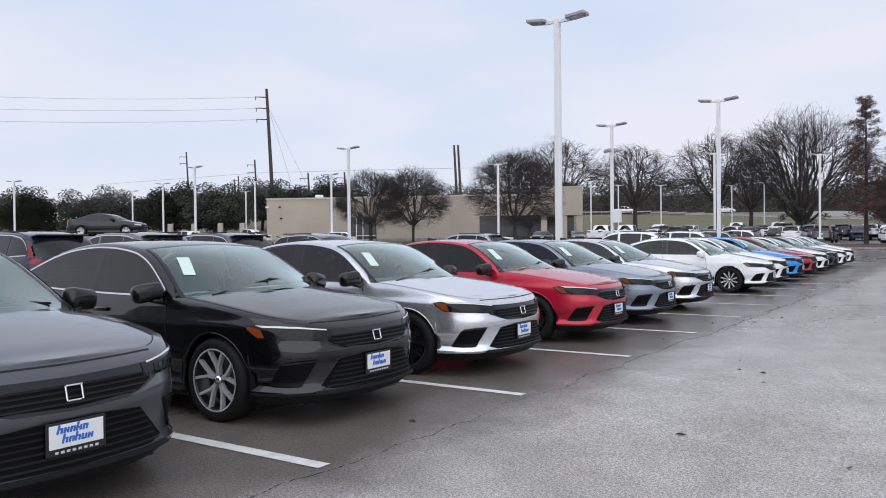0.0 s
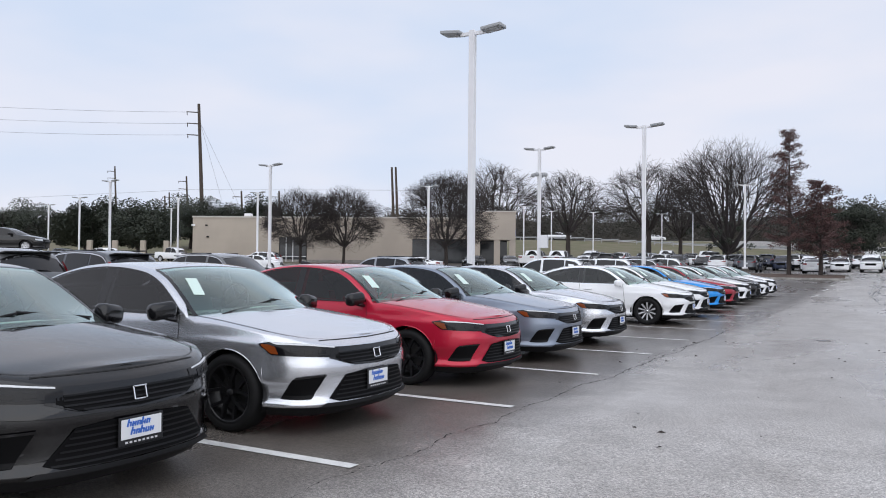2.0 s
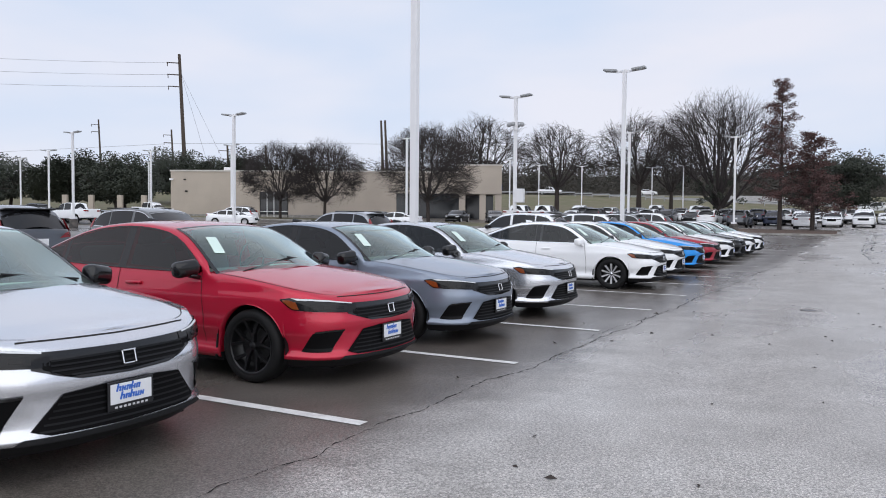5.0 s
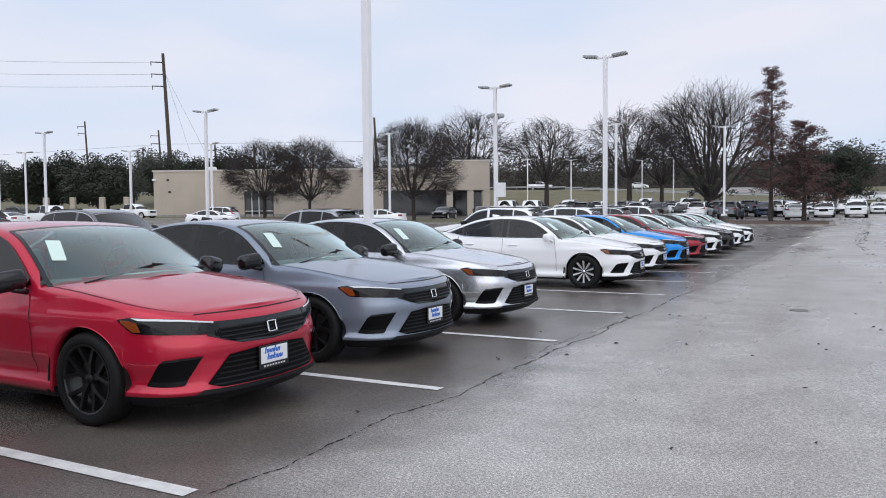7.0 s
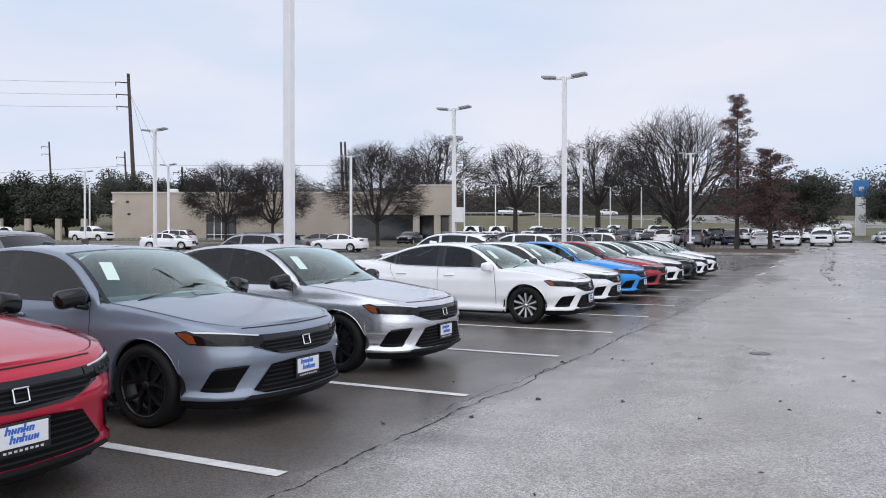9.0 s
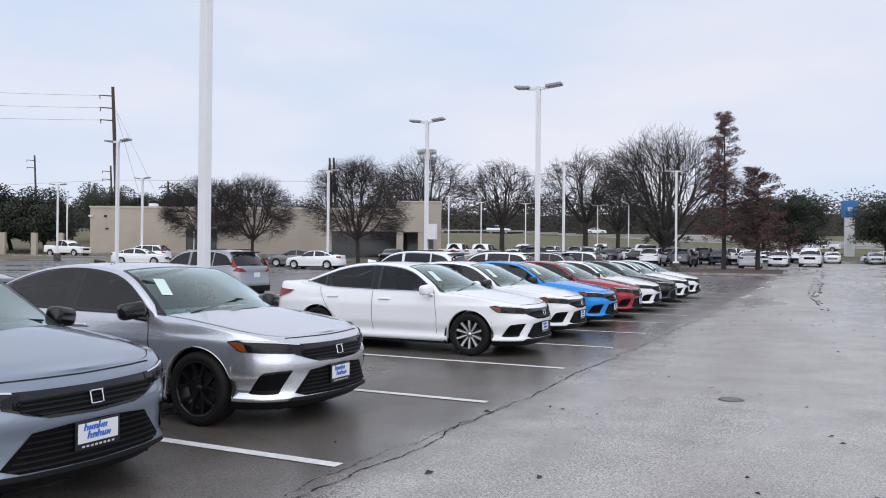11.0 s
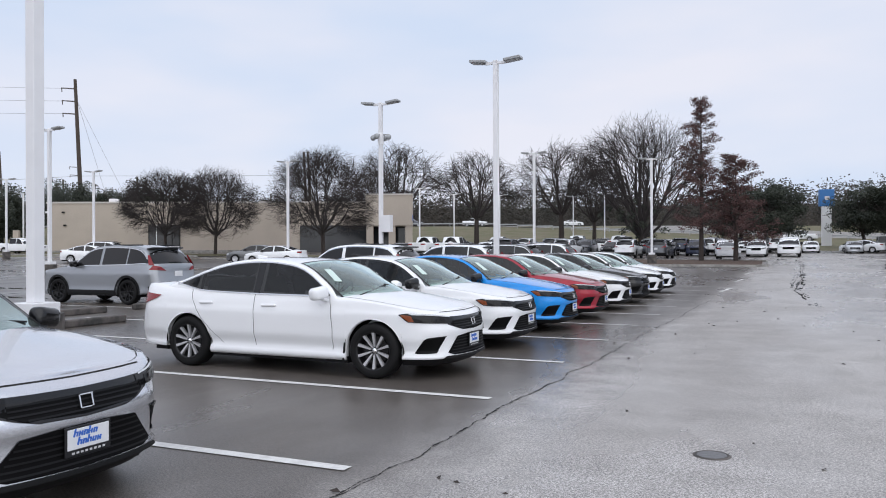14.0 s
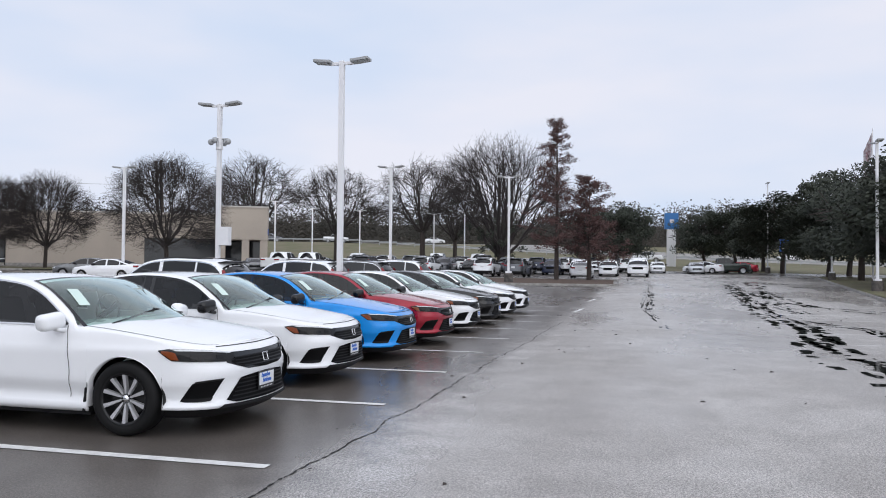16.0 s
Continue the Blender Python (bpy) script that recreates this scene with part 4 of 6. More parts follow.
def sedan_car(x, y, turn, style, trim_mirror, chrome_line):
    sh = SHELLS["sedan"]
    car = empty("car", pose(x, y, height(x - 2, y), 0, 0, turn))
    part("body", body_mesh(sh, True), PAINTS["white"], car, smooth=True)
    glazing(car, sh, True)
    cabin_fittings(car)
    # nose
    front_patch(car, sh, "grille_bar", [(-0.56, 0.722), (-0.3, 0.716), (0, 0.712), (0.3, 0.716), (0.56, 0.722)],
                [(-0.56, 0.632), (-0.45, 0.600), (-0.30, 0.560), (0, 0.550), (0.30, 0.560), (0.45, 0.600), (0.56, 0.632)], GLOSS_BLACK, 0.004, n=36, m=5, both=False,
                label="gloss black bar joining the headlights")
    grille = front_patch(car, sh, "upper_grille", [(-0.50, 0.664), (-0.3, 0.676), (0, 0.676), (0.3, 0.676), (0.50, 0.664)],
                         [(-0.50, 0.630), (-0.38, 0.588), (0, 0.566), (0.38, 0.588), (0.50, 0.630)], GRILLE, 0.008, n=24, both=False)[0]
    for z in (0.590, 0.617, 0.645, 0.670):
        w = 0.36 if z < 0.60 else 0.46
        front_patch(car, sh, "slat", [(-w, z + 0.006), (w, z + 0.006)], [(-w, z - 0.004), (w, z - 0.004)], SLAT, 0.016, grille, n=16, m=1, both=False)
    lower = front_patch(car, sh, "lower_grille", [(-0.40, 0.490), (-0.2, 0.506), (0, 0.512), (0.2, 0.506), (0.40, 0.490)],
                        [(-0.57, 0.310), (-0.47, 0.280), (0, 0.272), (0.47, 0.280), (0.57, 0.310)], GRILLE, 0.005, n=24, both=False)[0]
    for k in range(6):
        z = 0.302 + 0.034 * k
        w = 0.53 - 0.024 * k
        front_patch(car, sh, "slat", [(-w, z + 0.007), (w, z + 0.007)], [(-w, z - 0.005), (w, z - 0.005)], SLAT, 0.014, lower, n=16, m=1, both=False)
    front_patch(car, sh, "front_lip", [(-0.60, 0.276), (0, 0.268), (0.60, 0.276)], [(-0.66, 0.245), (0, 0.240), (0.66, 0.245)], BLACK, 0.010, n=30, m=2, both=False)
    # recessed black strip stands in for the dark shadow below the bumper
    front_patch(car, sh, "chin_shade", [(-1.16, 0.252), (0, 0.252), (1.16, 0.252)], [(-1.16, 0.165), (0, 0.165), (1.16, 0.165)], BLACK, -0.035, n=30, m=2, both=False)
    for lamp in front_patch(car, sh, "headlight", [(0.46, 0.716), (0.60, 0.734), (0.75, 0.752), (0.90, 0.764), (1.09, 0.770), (1.18, 0.756)],
                            [(0.46, 0.640), (0.60, 0.645), (0.75, 0.652), (0.90, 0.658), (1.07, 0.668), (1.18, 0.748)], LAMP_DARK, 0.008, label="smoked headlight", n=24, m=6):
        mirror = 1 if lamp.data.vertices[0].co.y > 0 else -1
        for nm, top, low, mat in (("light_strip", [(0.50, 0.722), (0.75, 0.751), (0.90, 0.762), (1.08, 0.768)], [(0.50, 0.713), (0.75, 0.740), (0.90, 0.749), (1.02, 0.752)], LAMP_CLEAR),
                                  ("amber_marker", [(1.03, 0.735), (1.09, 0.750), (1.155, 0.752)], [(1.00, 0.674), (1.06, 0.676), (1.15, 0.735)], AMBER),
                                  ("reflector", [(0.56, 0.704), (0.72, 0.722), (0.90, 0.730)], [(0.56, 0.660), (0.72, 0.664), (0.90, 0.670)], RIM_BLACK)):
            bm = strip(bmesh.new(), top, low, 12, lambda s, z: sh.skin(s, z, 0.011, mirror), 2)
            part(nm, outward(bm), mat, lamp, smooth=True)
        for s0 in (0.60, 0.72, 0.84):
            bm = strip(bmesh.new(), [(s0, 0.700), (s0 + 0.07, 0.706)], [(s0, 0.674), (s0 + 0.07, 0.676)], 4, lambda s, z: sh.skin(s, z, 0.014, mirror), 2)
            part("lens", outward(bm), LAMP_DARK, lamp, smooth=True)
    front_patch(car, sh, "side_intake", [(0.60, 0.500), (0.75, 0.494), (0.84, 0.486), (0.885, 0.468)], [(0.725, 0.312), (0.85, 0.306), (0.95, 0.306), (1.0, 0.312)], GRILLE, 0.005, n=16, m=5)
    front_patch(car, sh, "intake_hood", [(0.60, 0.503), (0.75, 0.497), (0.86, 0.486)], [(0.61, 0.488), (0.75, 0.482), (0.87, 0.470)], GLOSS_BLACK, 0.013, n=12, m=1)
    front_patch(car, sh, "intake_floor", [(0.70, 0.345), (0.84, 0.338), (0.97, 0.342)], [(0.722, 0.314), (0.85, 0.308), (0.985, 0.314)], SLAT, 0.012, n=12, m=1)
    # emblem as a plain chrome frame
    p = sh.skin(0, 0.638, 0.030)
    bm = bmesh.new()
    for yy, zz, w, h in ((-0.042, 0, 0.011, 0.078), (0.042, 0, 0.011, 0.078), (0, 0.038, 0.088, 0.010), (0, -0.038, 0.076, 0.010)):
        rounded(bm, (0.014, w, h), pose(p.x, yy, p.z + zz, 0, -14, 0), 0.004, 2)
    part("emblem", bm, CHROME, car, "plain chrome emblem frame")
    number_plate(car, sh.skin(0, 0.43, 0.022).x, 0.425)
    # tail lamps, handles, seams, mirrors
    end = sh.length
    front_patch(car, sh, "tail_light", [(end - 0.40, 0.950), (end - 0.8, 0.945), (end - 1.22, 0.915)], [(end - 0.40, 0.86), (end - 0.85, 0.79), (end - 1.12, 0.865)],
                TAIL_RED, 0.012, label="red tail light", n=10, m=4)
    for side in (-1, 1):
        for hx, z in ((-2.36, 0.820), (-3.33, 0.835)):
            q = sh.skin(sh.along(hx), z, 0.014)
            part("door_handle", rounded(bmesh.new(), (0.21, 0.03, 0.032), pose(hx, q.y * side, z, 0, -1.5, 0), 0.012, 3), PAINTS["white"], car, smooth=True)
    for line in ([(-1.50, 0.945), (-1.47, 0.80), (-1.44, 0.55), (-1.46, 0.30)], [(-2.59, 0.965), (-2.585, 0.7), (-2.58, 0.30)],
                 [(-3.60, 0.99), (-3.56, 0.86), (-3.40, 0.62), (-3.18, 0.42), (-3.06, 0.30)]):
        top = [(a - 0.0035, z) for a, z in line]
        low = [(a + 0.0035, z) for a, z in line]
        for mirror in (-1, 1):
            part("door_seam", outward(strip(bmesh.new(), top, low, 16, lambda a, z: sh.skin(sh.along(a), z, 0.003, mirror), 1)), SEAM, car)
    for mirror in (-1, 1):
        part("sill_seam", outward(strip(bmesh.new(), [(-1.46, 0.304), (-3.06, 0.304)], [(-1.46, 0.296), (-3.06, 0.296)], 14,
                                        lambda a, z: sh.skin(sh.along(a), z, 0.003, mirror), 1)), SEAM, car)
        # bonnet shut line along the shoulder and its leading edge
        pts = [(s, sh.edge(s)) for s in np.linspace(0.62, sh.along(-1.46), 26)]
        bm = bmesh.new()
        c0 = sh.spec["crown"][0]
        rows = []
        for s, e in pts:
            row = []
            for u in (0.915, 0.925):
                row.append(bm.verts.new((e.x, e.y * u * mirror, e.z + c0(e.x) * (1 - u ** 2.4) + 0.003)))
            rows.append(row)
        for a, b in zip(rows, rows[1:]):
            bm.faces.new((a[0], a[1], b[1], b[0]))
        bmesh.ops.recalc_face_normals(bm, faces=bm.faces)
        part("bonnet_seam", bm, SEAM, car)
    front_patch(car, sh, "bonnet_seam", [(-0.64, 0.776), (0, 0.770), (0.64, 0.776)], [(-0.64, 0.770), (0, 0.764), (0.64, 0.770)], SEAM, 0.003, n=24, m=1, both=False)
    front_patch(car, sh, "rear_lip", [(end - 0.55, 0.30), (end, 0.30)], [(end - 0.55, 0.27), (end, 0.27)], BLACK, 0.006, n=10, m=1)
    mirrors(car, sh, trim_mirror, -1.55, 0.985)
    for mirror in (-1, 1):
        xs = np.linspace(-1.52, -3.88, 24)
        for nm, line in (("window_trim", [(a, max(sh.corner(a)[1] - 0.034, sh.belt(a)[1] + 0.014)) for a in xs]),
                         ("window_trim", [(a, sh.belt(a)[1] + 0.006 + 0.13 * max(-3.45 - a, 0.0)) for a in xs])):
            bm = strip(bmesh.new(), [(a, z + 0.007) for a, z in line], [(a, z - 0.007) for a, z in line], 40, lambda a, z: sh.flank(a, z, 0.010, mirror), 1)
            part(nm, outward(bm), CHROME if chrome_line else GLOSS_BLACK, car)
        # mudflap behind the front wheel
        part("mudflap", rounded(bmesh.new(), (0.03, 0.16, 0.22), pose(-1.295, 0.80 * mirror, 0.30, 0, 6, 0), 0.01, 2), BLACK, car)
    for y0, y1 in ((-0.62, -0.02), (0.0, 0.62)):
        bm = bmesh.new()
        a, b = sh.crown(-1.22, y0, 0.012), sh.crown(-1.20 - 0.10 * (1 if y1 > 0 else 0), y1, 0.016)
        tube(bm, a, b, 0.012, 0.008, 6)
        part("wiper", bm, BLACK, car)
    part("antenna_fin", rounded(bmesh.new(), (0.16, 0.035, 0.05), pose(-3.12, 0, sh.roof_z(-3.12, 0) + 0.018, 0, 8, 0), 0.014, 3), trim_mirror, car, smooth=True)
    # dealer sheet inside the screen
    bm = strip(bmesh.new(), [(-1.79, -0.53), (-1.75, -0.43)], [(-1.56, -0.635), (-1.51, -0.55)], 4, lambda a, b: sh.crown(a, b, 0.009), 4)
    part("window_sheet", outward(bm), PAPER, car, "pale green price sheet in the windscreen")
    bm = bmesh.new()
    rounded(bm, (0.05, 0.20, 0.07), pose(-1.96, 0, 1.25, 0, -30, 0), 0.02, 2)
    part("rear_view_mirror", bm, BLACK, car)
    wheels(car, sh, style, 36)
    return car


PAINTED = ("body", "door_handle")


def respray(car, colour):
    for o in car.children:
        stem = o.name.split(".")[0]
        if stem in PAINTED:
            o.material_slots[0].link = "OBJECT"
            o.material_slots[0].material = PAINTS[colour]


NOSE = {0: (-0.41, -1.11), 1: (-0.62, 1.56), 2: (-0.64, 4.07), 3: (-0.72, 7.01), 4: (-0.80, 9.58), 5: (-0.90, 12.35), 7: (-0.76, 17.90),
        8: (-0.95, 20.75), 9: (-0.95, 23.4), 10: (-0.95, 26.1), 11: (-0.95, 28.85), 12: (-0.95, 31.6), 13: (-0.95, 34.3), 14: (-0.95, 37.1)}
ROW = {0: ("dark grey", "black"), 1: ("black", "touring"), 2: ("silver", "black"), 3: ("red", "black"), 4: ("blue grey", "black"), 5: ("silver", "black"),
       7: ("white", "ten"), 8: ("white", "black"), 9: ("bright blue", "black"), 10: ("dark red", "black"), 11: ("white", "black"), 12: ("black", "black"),
       13: ("white", "black"), 14: ("white", "black")}
WORDS = {"black": "black alloy wheels", "touring": "bright twin-spoke wheels", "ten": "ten-spoke two-tone wheels"}
TEMPLATES = {}
for k, (colour, style) in ROW.items():
    x, y = NOSE[k]
    if style not in TEMPLATES:
        own = style == "ten"
        TEMPLATES[style] = sedan_car(x, y, 0, style, PAINTS["white"] if own else GLOSS_BLACK, style != "black")
        car = TEMPLATES[style]
    else:
        car = copy_thing(TEMPLATES[style], pose(x, y, height(x - 2, y)))
    respray(car, colour)
    tagged(car, f"{colour} four-door sedan with {WORDS[style]}, beaded with rain", "car", "new sedans in the front row")


# ---------------------------------------------------------------- other parked vehicles
def other_car(kind, x, y, turn, colour, label, group="parked cars in the lot", detail=False, category="car"):
    """x, y: the middle of the front bumper; turn: the way the nose points."""
    key = (kind, detail)
    m = pose(x, y, height(x, y), 0, 0, turn)
    if key not in OTHERS:
        sh = SHELLS[kind]
        car = empty("car" if kind != "pickup" else "pickup_truck", m)
        part("body", body_mesh(sh, detail), PAINTS["white"], car, smooth=True)
        glazing(car, sh, False)
        end = sh.length
        if kind == "crossover":
            front_patch(car, sh, "grille", [(-0.45, 0.86), (0.45, 0.86)], [(-0.40, 0.62), (0.40, 0.62)], GRILLE, 0.006, n=12, both=False)
            front_patch(car, sh, "headlight", [(0.48, 0.86), (1.0, 0.90)], [(0.48, 0.77), (0.95, 0.80)], LAMP_DARK, 0.008, n=8)
            front_patch(car, sh, "tail_light", [(end - 0.62, 1.06), (end - 0.90, 1.10)], [(end - 0.45, 0.95), (end - 1.02, 0.98)], TAIL_RED, 0.014, n=6)
            for mirror in (-1, 1):
                lamp_up = strip(bmesh.new(), [(-4.24, 1.38), (-4.31, 1.38)], [(-4.34, 1.10), (-4.50, 1.10)], 3, lambda a, z: sh.flank(a, z, 0.012, mirror), 5)
                part("tail_light", outward(lamp_up), TAIL_RED, car, smooth=True)
                part("roof_rail", rounded(bmesh.new(), (1.35, 0.035, 0.035), pose(-3.25, 0.60 * mirror, 1.668), 0.012, 2), BLACK, car)
            part("spoiler", rounded(bmesh.new(), (0.24, 1.20, 0.035), pose(-4.16, 0, 1.572, 0, 8, 0), 0.012, 2), GLOSS_BLACK, car)
            front_patch(car, sh, "rear_bumper", [(end - 1.05, 0.52), (end, 0.52)], [(end - 1.0, 0.33), (end, 0.33)], BLACK, 0.008, n=14)
            part("plate", rounded(bmesh.new(), (0.012, 0.30, 0.15), pose(sh.skin(end, 0.86, 0.012).x, 0, 0.86), 0.004, 1), PLATE_WHITE, car)
            for hx in sh.spec["hubs"]:
                for mirror in (-1, 1):
                    bm = bmesh.new()
                    rows = []
                    for a in np.linspace(-0.2, math.pi + 0.2, 19):
                        rows.append([bm.verts.new(sh.skin(sh.along(hx + rad * math.cos(a)), max(0.27, sh.spec["hub_z"] + rad * math.sin(a)), 0.008, mirror))
                                     for rad in (0.405, 0.47)])
                    for a, b in zip(rows, rows[1:]):
                        bm.faces.new((a[0], a[1], b[1], b[0]))
                    part("arch_cladding", outward(bm), BLACK, car, smooth=True)
            for mirror in (-1, 1):
                part("sill_cladding", outward(strip(bmesh.new(), [(-1.35, 0.40), (-3.2, 0.40)], [(-1.35, 0.26), (-3.2, 0.26)], 10,
                                                    lambda a, z: sh.skin(sh.along(a), z, 0.008, mirror), 2)), BLACK, car, smooth=True)
                xs = np.linspace(-1.55, -4.25, 24)
                for off in (0.012, None):
                    line = [(a, sh.belt(a)[1] + 0.010) if off else (a, max(sh.corner(a)[1] - 0.056, sh.belt(a)[1] + 0.014)) for a in xs]
                    bm = strip(bmesh.new(), [(a, z + 0.011) for a, z in line], [(a, z - 0.011) for a, z in line], 30, lambda a, z: sh.flank(a, z, 0.011, mirror), 1)
                    part("window_trim", outward(bm), CHROME, car)
            mirrors(car, sh, GLOSS_BLACK, -1.66, 1.14)
        else:
            zt = 0.73 if kind == "sedan" else 1.0
            front_patch(car, sh, "grille", [(-0.5, zt - 0.03), (0.5, zt - 0.03)], [(-0.5, zt - 0.25), (0.5, zt - 0.25)], GRILLE, 0.006, n=10, both=False)
            front_patch(car, sh, "headlight", [(0.52, zt), (1.02, zt + 0.02)], [(0.52, zt - 0.10), (0.98, zt - 0.06)], LAMP_CLEAR, 0.008, n=8)
            zr = 0.97 if kind == "sedan" else 1.22
            front_patch(car, sh, "tail_light", [(end - 0.45, zr), (end - 0.95, zr)], [(end - 0.45, zr - 0.14), (end - 0.95, zr - 0.12)], TAIL_RED, 0.012, n=8)
            part("plate", rounded(bmesh.new(), (0.012, 0.30, 0.15), pose(sh.skin(end, 0.72, 0.015).x, 0, 0.72), 0.004, 1), PLATE_WHITE, car)
            mirrors(car, sh, GLOSS_BLACK, -1.70 if kind == "sedan" else -2.1, sh.spec["top"][4][1] + 0.12)
        wheels(car, sh, "far" if kind != "crossover" else "black", 20)
        OTHERS[key] = car
    else:
        car = copy_thing(OTHERS[key], m)
    respray(car, colour)
    return tagged(car, label, category, group)


OTHERS = {}
KIND_WORDS = {"sedan": "sedan", "crossover": "crossover", "pickup": "pickup truck"}
# crossovers parked tail towards the front row
for x, y, colour, turn in ((-17.4, 6.3, "navy", 180), (-17.4, 9.0, "grey", 180), (-17.4, 11.75, "dark grey", 180), (-12.9, 17.2, "grey", 0),
                           (-17.8, 26.3, "silver grey", 180), (-11.4, 28.9, "white", 180), (-11.4, 35.8, "white", 180), (-11.4, 40.9, "grey", 180),
                           (-11.4, 46.4, "white", 180)):
    other_car("crossover", x, y, turn, colour, f"{colour} crossover with chrome window line and black cladding", "crossovers behind the front row", True)

# black coupe shown off on a ramp
ramp = bmesh.new()
box(ramp, -0.3, 5.0, -1.1, 1.1, 0, 1.75, 0.05)
rx, ry = -39.4, 26.6
tagged(part("display_ramp", ramp, CONCRETE), "low grey display ramp carrying a car", "ramp")
bpy.data.objects["display_ramp"].matrix_world = pose(rx, ry, height(rx, ry), 0, 0, 215)
shown = other_car("sedan", rx, ry, 35, "black", "black coupe standing raised on a display ramp")
shown.matrix_world = pose(rx + 0.4, ry + 0.25, height(rx, ry) + 1.75, 0, 0, 35)

# cars about the building
for kind, x, y, turn, colour in (("crossover", -52.0, 55.5, 200, "white"), ("sedan", -46.2, 55.6, 25, "white"), ("pickup", -75.0, 71.5, 5, "white"),
                                 ("sedan", -34.0, 55.8, 190, "white"), ("sedan", -38.0, 58.5, 200, "grey"), ("sedan", -37.0, 76.0, -80, "black"),
                                 ("sedan", -33.0, 79.0, -60, "grey"), ("sedan", -26.5, 72.0, 200, "grey"), ("crossover", -60.0, 40.0, 170, "navy"),
                                 ("sedan", -63.5, 44.0, 175, "white"), ("pickup", -66.0, 49.0, 180, "white"), ("crossover", -90.0, 66.0, 10, "dark green")):
    other_car(kind, x, y, turn, colour, f"{colour} {KIND_WORDS[kind]} parked on the wet lot", category="truck" if kind == "pickup" else "car")

# rows of the far lot
rng = random.Random(11)
for row, (y, x0, x1, turn) in enumerate(((82.0, -33, -4, 90), (88.5, -34, 2, -90), (97.0, -36, -6, 90), (105.0, -36, -4, -90), (112.0, -34, -2, 90))):
    x = x0
    while x < x1:
        x += 2.8 if rng.random() > 0.18 else 5.6
        kind = rng.choice(["sedan", "crossover", "crossover", "sedan", "pickup"])
        colour = rng.choice(["white", "white", "black", "grey", "pale silver", "dark grey", "navy", "white", "dark grey"])
        other_car(kind, x, y + rng.uniform(-0.4, 0.4), turn + rng.uniform(-2, 2), colour, f"{colour} {KIND_WORDS[kind]} in a crowded far row",
                  "far rows of parked cars", category="truck" if kind == "pickup" else "car")
for kind, x, y, turn, colour in (("crossover", 1.2, 106.5, 90, "white"), ("sedan", 4.6, 104.5, -90, "white"), ("sedan", 7.6, 108.5, 160, "white"),
                                 ("sedan", 8.9, 104.0, -90, "pale silver"), ("sedan", 12.0, 113.0, 170, "dark red"), ("pickup", 15.5, 111.0, 0, "dark green"),
                                 ("pickup", 1.0, 160.0, 170, "white"), ("sedan", -40.0, 182.0, 10, "white"), ("pickup", -62.0, 179.0, 10, "white"),
                                 ("pickup", -78.0, 178.0, 10, "dark grey"), ("sedan", 30.0, 185.0, 190, "white")):
    other_car(kind, x, y, turn, colour, f"{colour} {KIND_WORDS[kind]} at the far end of the lot", category="truck" if kind == "pickup" else "car")


# ---------------------------------------------------------------- kerbs, islands, verge, marks on the asphalt
def kerb(points, label="grey concrete kerb", mat=CONCRETE, w=0.16, h=0.15):
    bm = bmesh.new()
    pts = [Vector((*p, 0)) for p in points]
    fine = []
    for a, b in zip(pts, pts[1:]):
        n = max(1, int((b - a).length / 3))
        fine += [a.lerp(b, k / n) for k in range(n)]
    fine.append(pts[-1])
    rows = []
    for i, p in enumerate(fine):
        d = (fine[min(i + 1, len(fine) - 1)] - fine[max(i - 1, 0)]).normalized()
        q = Vector((-d.y, d.x, 0))
        z = height(p.x, p.y)
        rows.append([bm.verts.new((p.x + q.x * u, p.y + q.y * u, z + v)) for u, v in ((0, -0.05), (0.02, h), (w - 0.02, h), (w, -0.05))])
    for a, b in zip(rows, rows[1:]):
        for k in range(3):
            bm.faces.new((a[k], b[k], b[k + 1], a[k + 1]))
    bmesh.ops.recalc_face_normals(bm, faces=bm.faces)
    return tagged(part("kerb", bm, mat), label, "kerb", kind="structure")


draped("island", [(-14, 62), (0.9, 64.4), (0.6, 75), (-14, 75)], MULCH, 0.10, 2.0, "brown mulched planting island", "island")
kerb([(-14, 61.8), (0.6, 64.2), (1.3, 65.2), (1.0, 75), (-14, 75.2)])
draped("grass_bed", [(-47, 66), (-27, 63), (-24, 74), (-44, 78)], GRASS, 0.09, 3.0, "worn winter grass bed under a bare tree", "grass bed")
kerb([(-47, 65.8), (-27, 62.8)])
draped("grass_bed", [(-85, 69), (-52, 71), (-46, 79), (-82, 76)], GRASS, 0.09, 3.0, "worn winter grass bed along the building", "grass bed")
kerb([(-85, 68.8), (-52, 70.8)])
draped("verge", [(12.6, 40), (60, 40), (64, 100), (20.4, 100)], GRASS, 0.11, 4.0, "wet green verge with trees", "verge")
kerb([(12.0, -40), (12.0, 28), (13.6, 50), (16.3, 69), (20.0, 97), (23, 103)])
draped("verge", [(12.1, -60), (60, -60), (60, 40), (12.6, 40)], GRASS, 0.11, 4.0, "wet green verge with trees", "verge")
draped("side_road", [(27, 40), (60, 40), (66, 104), (30, 104)], ROAD, 0.16, 4.0, "wet side road beyond the verge", "road")
kerb([(27, 60), (31, 104)], "red painted kerb", RED_KERB)
draped("cross_drive", [(-62, 104), (70, 104), (70, 118), (-62, 118)], ROAD, 0.006, 5.0, "wet drive across the end of the lot", "road")
draped("highway", [(-320, 172), (220, 176), (220, 194), (-320, 190)], CONCRETE, 0.05, 10.0, "pale concrete highway on the bank", "road")
bm = bmesh.new()
